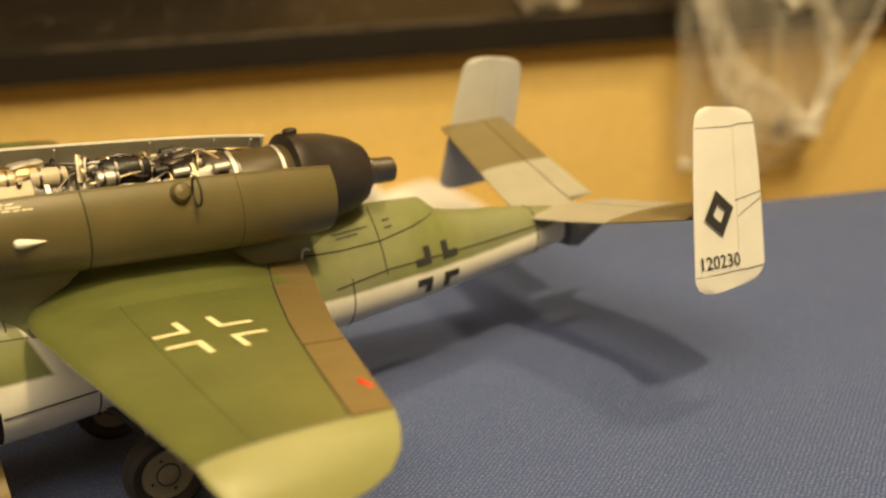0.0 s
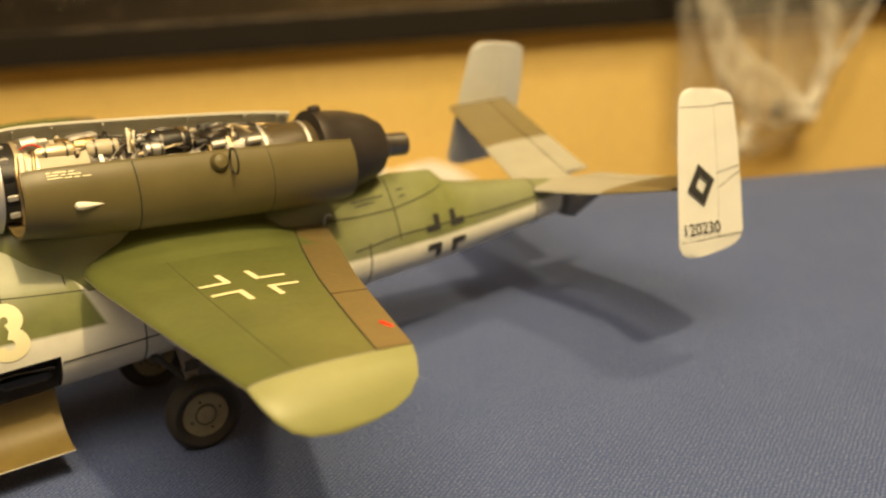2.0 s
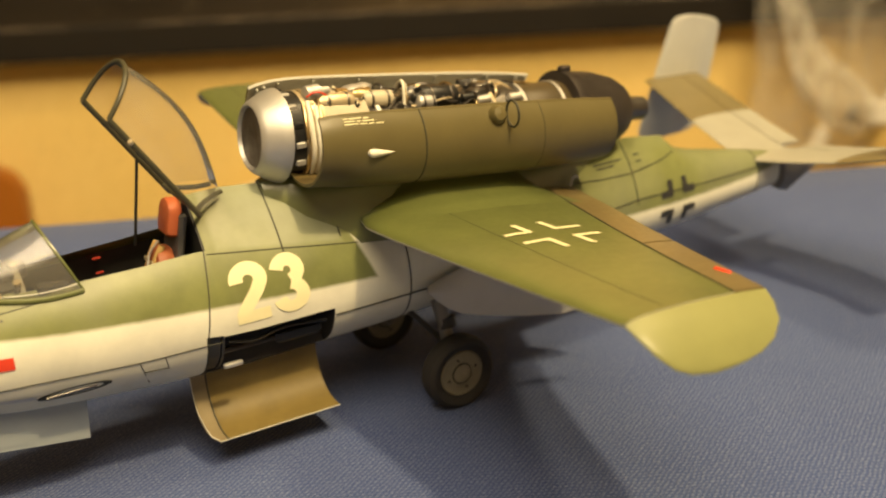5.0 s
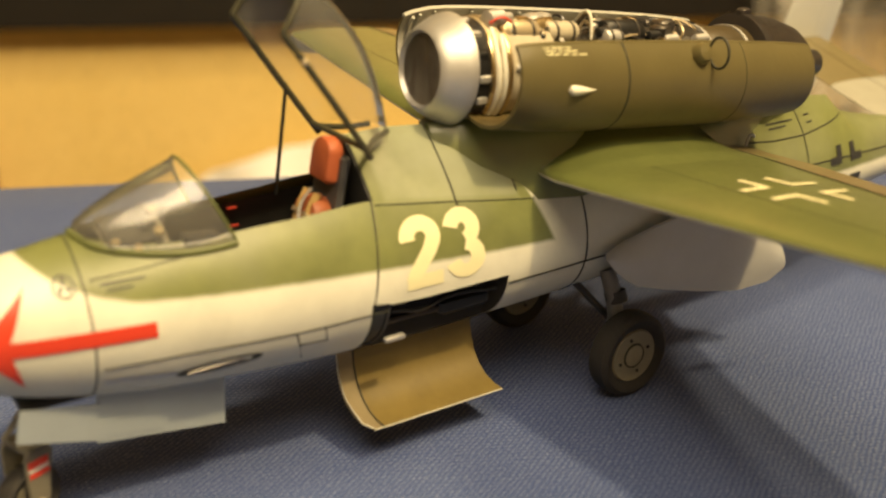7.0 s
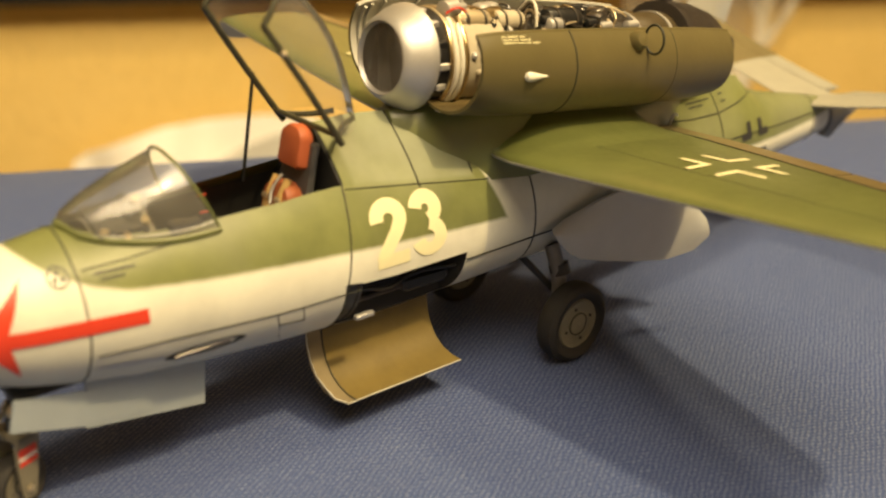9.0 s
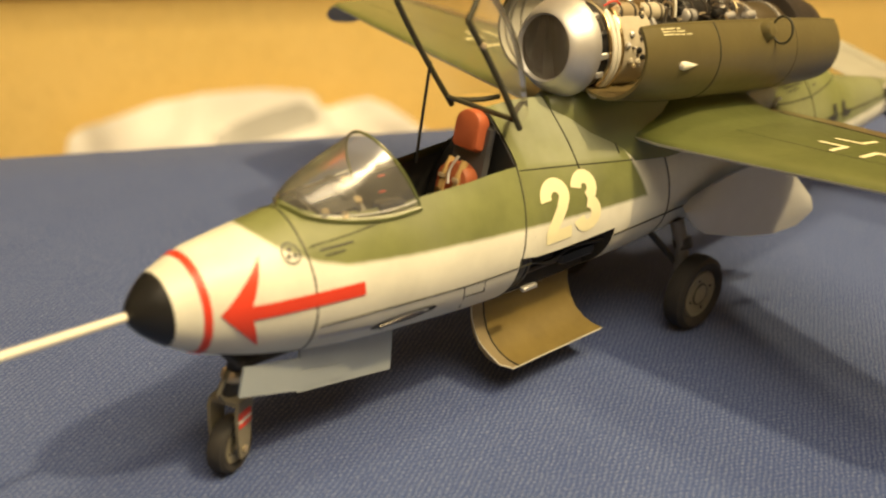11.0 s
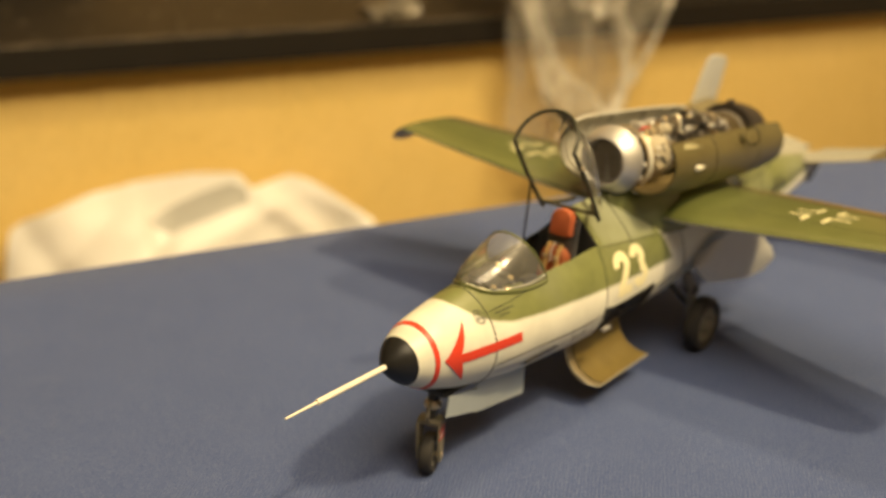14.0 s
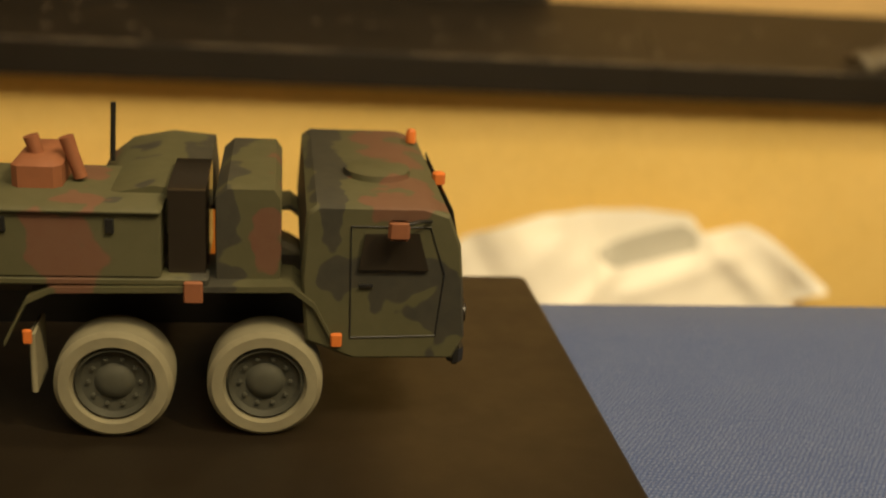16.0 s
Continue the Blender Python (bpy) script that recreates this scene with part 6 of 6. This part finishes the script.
def at_wall(shape):
    """Moves the film's layout to its place against the wall."""
    v, f = shape
    return [(1.09 * x - 0.11, y + 2.35, 1.14 * z - 0.82) for x, y, z in v], f


bag = holder("shopping_bag", (6, 29, FLOOR_Z), 0, "crumpled white plastic bag with black print, standing by the wall", "bag")
bag.matrix_world = Matrix.Identity(4)
back = part("back_film", *at_wall(sheet(BACK_TOP, 13.1, 30.3, 0.15, lows=[(-1, -14), (11.1, -14), (11.3, -8.9), (13.2, -8.2)])), M_BAG, bag, "white back film")
front = part("front_film", *at_wall(sheet(FRONT_TOP, 12.55, 29.6, 2.6)), M_BAG, bag, "creased white front film")
part("inner_film", *at_wall(sheet([(4.4, -7.05), (5.5, -6.55), (6.5, -6.2), (7.6, -5.95), (8.1, -6.25)], 8.1, 29.98, 0.1, 24, 16, 4.4, -9.0)), M_BAG_SHADE, bag, "grey inside of the bag")
part("bag_body", *box((6.6, 31.8, -19.9), (13.4, 1.6, 7.1), 0.5), M_BAG, bag)


def on_bag(x, z):
    """A point just before the front film."""
    low = -14.0
    t = (z - low) / (lerp_rows(FRONT_TOP, x)[1] - low)
    along = x + 0.35 * (1 - t) * (1 - (x + 0.3) / 12.85)      # the film leans a little as it falls
    u = (along + 0.3) / 12.85
    t = (z - low) / (lerp_rows(FRONT_TOP, along)[1] - low)
    puff = math.sin(math.pi * min(1, max(0, u))) ** 0.6 * (1 - t * 0.75)
    return (x, 29.6 - 2.6 * puff - 0.5 * fold(along, z) * (1 - 0.55 * t) - 0.08, z)


def print_stroke(points, w):
    pts = [Vector(p) for p in points]
    for _ in range(2):
        out = [pts[0]]
        for a, b in zip(pts, pts[1:]):
            out += [a.lerp(b, 0.25), a.lerp(b, 0.75)]
        pts = out + [pts[-1]]
    v = []
    for i, p in enumerate(pts):
        d = (pts[min(i + 1, len(pts) - 1)] - pts[max(i - 1, 0)]).normalized()
        nrm = Vector((-d.y, d.x)) * w / 2
        for k in (-1, 0, 1):
            q = p + nrm * k
            v.append(on_bag(q.x, q.y))
    part("print_stroke", at_wall((v, []))[0], [(3 * i + k, 3 * i + k + 1, 3 * i + k + 4, 3 * i + k + 3) for i in range(len(pts) - 1) for k in (0, 1)], M_DECAL, front, "black printed stroke")


for pts, w in (([(2.30, -10.4), (2.18, -9.6), (2.22, -9.0), (2.55, -8.42), (3.15, -8.25), (3.75, -8.60), (3.72, -9.25), (3.2, -9.5), (2.6, -9.45)], 0.26), ([(2.75, -8.85), (3.0, -8.65), (3.25, -8.9), (2.95, -9.2)], 0.32),
               ([(3.25, -8.35), (3.6, -8.8), (3.5, -9.2)], 0.22), ([(2.3, -9.7), (2.9, -9.85), (3.5, -9.65)], 0.14), ([(3.8, -8.55), (4.1, -8.85)], 0.30),
               ([(4.1, -9.0), (4.75, -8.88), (5.4, -8.68), (6.3, -8.95)], 0.24), ([(3.35, -10.1), (3.8, -9.7), (4.3, -9.42)], 0.34), ([(4.2, -9.42), (4.7, -9.38), (5.1, -9.36), (4.75, -9.7), (4.55, -10.3)], 0.30),
               ([(5.1, -10.3), (5.25, -9.6), (5.6, -9.36), (5.95, -9.5), (6.2, -10.1)], 0.36), ([(7.6, -8.80), (7.95, -9.05), (8.5, -9.25), (9.1, -9.75)], 0.30), ([(8.5, -9.35), (8.95, -9.7)], 0.36), ([(9.32, -9.5), (9.5, -10.0)], 0.24),
               ([(6.15, -9.2), (6.2, -9.45)], 0.12), ([(6.6, -9.3), (6.65, -9.55)], 0.14), ([(7.05, -9.45), (7.08, -9.7)], 0.14), ([(7.55, -9.6), (7.6, -9.85)], 0.12), ([(8.05, -9.75), (8.1, -10.0)], 0.12)):
    print_stroke(pts, w)

# clear bag that hangs in front of the ledge
M_FILM = glass("clear_film", (0.98, 0.97, 0.95), 0.14, 1.12, 0.12, 0.24, 0.012)
hang = holder("clear_bag", (0, 0, 0), 0, "clear crinkled plastic bag hanging in front of the ledge", "bag")


def clear_sheet(y0, sign):
    v, nx, nz = [], 34, 44
    rows = [(-8.4, 21.4, 23.4), (-7.6, 19.9, 25.4), (-5.6, 20.0, 26.2), (-3.3, 20.0, 26.8), (-1.5, 19.9, 28.2), (1.0, 19.7, 28.6), (5.0, 22.4, 29.8), (8.0, 24.2, 27.4), (9.0, 25.4, 26.4)]
    for j in range(nz + 1):
        z = -8.4 + 17.4 * j / nz
        _, xa, xb = lerp_rows(rows, z)
        for i in range(nx + 1):
            u = i / nx
            x = xa + (xb - xa) * u
            n1 = noise.noise(Vector((x * 0.9, z * 0.22, sign * 3.0)))
            n2 = noise.noise(Vector((x * 2.2 + z * 0.5, z * 0.6, 7.0 + sign)))
            v.append((x + 0.2 * n2, y0 - sign * (0.35 * math.sin(math.pi * u) + 0.55 * n1 * math.sin(math.pi * u) + 0.2 * n2), z))
    f = [(j * (nx + 1) + i, j * (nx + 1) + i + 1, (j + 1) * (nx + 1) + i + 1, (j + 1) * (nx + 1) + i) for j in range(nz) for i in range(nx)]
    return v, f


part("front_film", *clear_sheet(31.5, 1), M_FILM, hang, "clear creased film")
part("back_film", *clear_sheet(31.8, -1), M_FILM, hang)
# a white veil paints in the highlights along the bunched film
M_FOLD = glass("whitened_film", (0.98, 0.97, 0.94), 0.18, 1.25, 0.45, 0.80, 0.03)


def gathered_fold(path, wide, seed, material):
    """A bunched strip of film along a line of (x, z), crinkled across."""
    pts = [Vector(p) for p in path]
    for _ in range(3):
        out = [pts[0]]
        for a, b in zip(pts, pts[1:]):
            out += [a.lerp(b, 0.25), a.lerp(b, 0.75)]
        pts = out + [pts[-1]]
    v, n = [], len(pts)
    for j, p in enumerate(pts):
        d = (pts[min(j + 1, n - 1)] - pts[max(j - 1, 0)]).normalized()
        t = j / (n - 1)
        w = wide * (0.25 + 0.75 * math.sin(math.pi * min(1, t * 0.9 + 0.05)) ** 0.5) * (1 + 0.7 * noise.noise(Vector((t * 6, seed, 0.3))))
        for i in range(7):
            u = i / 6 - 0.5
            q = p + Vector((-d.y, d.x)) * u * w
            v.append((q.x, 31.0 - 0.25 * math.cos(math.pi * u) + 0.30 * noise.noise(Vector((u * 5, t * 9, seed + 3.0))), q.y))
    part("gathered_fold", v, [(j * 7 + i, j * 7 + i + 1, (j + 1) * 7 + i + 1, (j + 1) * 7 + i) for j in range(n - 1) for i in range(6)], material, hang, "gathered fold, whitened for its highlights")


for path, wide, seed in (([(20.2, 5.0), (19.7, 1.3), (20.7, -1.6), (21.65, -4.5), (23.7, -6.4), (25.2, -6.7)], 1.6, 2), ([(22.6, -0.3), (23.4, -1.0), (24.3, -1.1), (25.0, -1.9)], 1.9, 5),
                         ([(24.6, -1.2), (25.4, -3.0), (25.6, -5.0), (25.0, -6.6)], 0.75, 9), ([(19.8, -7.5), (21.0, -8.0), (22.1, -8.1), (22.7, -6.9)], 0.6, 13),
                         ([(28.4, 5.0), (28.3, 1.0), (27.6, -1.8), (25.8, -5.0)], 0.35, 17), ([(26.6, 4.0), (26.2, 1.0), (25.2, -1.0)], 0.8, 21)):
    gathered_fold(path, wide, seed, M_FOLD)
part("toggle", *tube([(23.4, 31.4, -7.2), (24.3, 31.3, -7.4), (25.0, 31.4, -7.3)], 0.12, 8, 1), plain("yellow_cord", (0.62, 0.42, 0.06), 0.5), hang, "yellow cord in the bag")
part("dark_clip", *box((23.9, 31.4, -6.6), (0.5, 0.3, 0.7), 0.1, 0, 20), M_BLACK, hang)
part("hook", *tube([(25.9, 31.7, 9.0), (25.9, 32.2, 9.6), (25.9, 48.7, 9.8)], 0.12, 8, 1), M_STEEL, hang)

# worn details of the ledge
part("joint", *tube([(11.0, 48.6, -2.028), (8.6, 40, -2.028), (6.62, 32.43, -2.028)], 0.06, 6, 0), M_LEDGE_EDGE, ledge, "joint across the ledge")
part("joint", *tube([(6.62, 32.38, -2.03), (6.45, 32.38, -3.21)], 0.05, 6, 0), M_LEDGE, ledge)
rng = random.Random(21)
M_SCUFF = plain("scuffed_edge", (0.42, 0.35, 0.25), 0.6, vary=0.3, scale=60)
for k in range(60):
    x = rng.uniform(-30, 30)
    L = rng.uniform(0.3, 2.6)
    part("scuff", *box((x, 32.43 + rng.uniform(0, 0.10), -2.028), (L, rng.uniform(0.03, 0.08), 0.012), 0.004, rng.uniform(-1, 1)), M_SCUFF, ledge)
for k in range(70):
    x, y = rng.uniform(-25, 25), rng.uniform(33.0, 44)
    part("crumb", *box((x, y, -2.02), (rng.uniform(0.05, 0.25), rng.uniform(0.05, 0.2), 0.03), 0.01, rng.uniform(0, 90)), M_SCUFF, ledge)


M_SCRAP = plain("crumpled_foil_paper", (0.17, 0.15, 0.115), 0.4, 0.2, vary=0.35, scale=70)


def scrap():
    v, f, n = [], [], 12
    for j in range(n + 1):
        for i in range(n + 1):
            u, w = i / n, j / n
            v.append((14.6 + 2.0 * u - 0.4 * w, 32.9 + 1.6 * w, -2.02 + 0.75 * math.sin(math.pi * w) * (0.4 + 0.6 * u) + 0.45 * abs(noise.noise(Vector((u * 4, w * 4, 0.5)))) + 0.12 * u))
    f = [(j * (n + 1) + i, j * (n + 1) + i + 1, (j + 1) * (n + 1) + i + 1, (j + 1) * (n + 1) + i) for j in range(n) for i in range(n)]
    return part("paper_scrap", v, f, M_SCRAP, None, "small crumpled scrap lying on the dark ledge", category="scrap")


scrap()
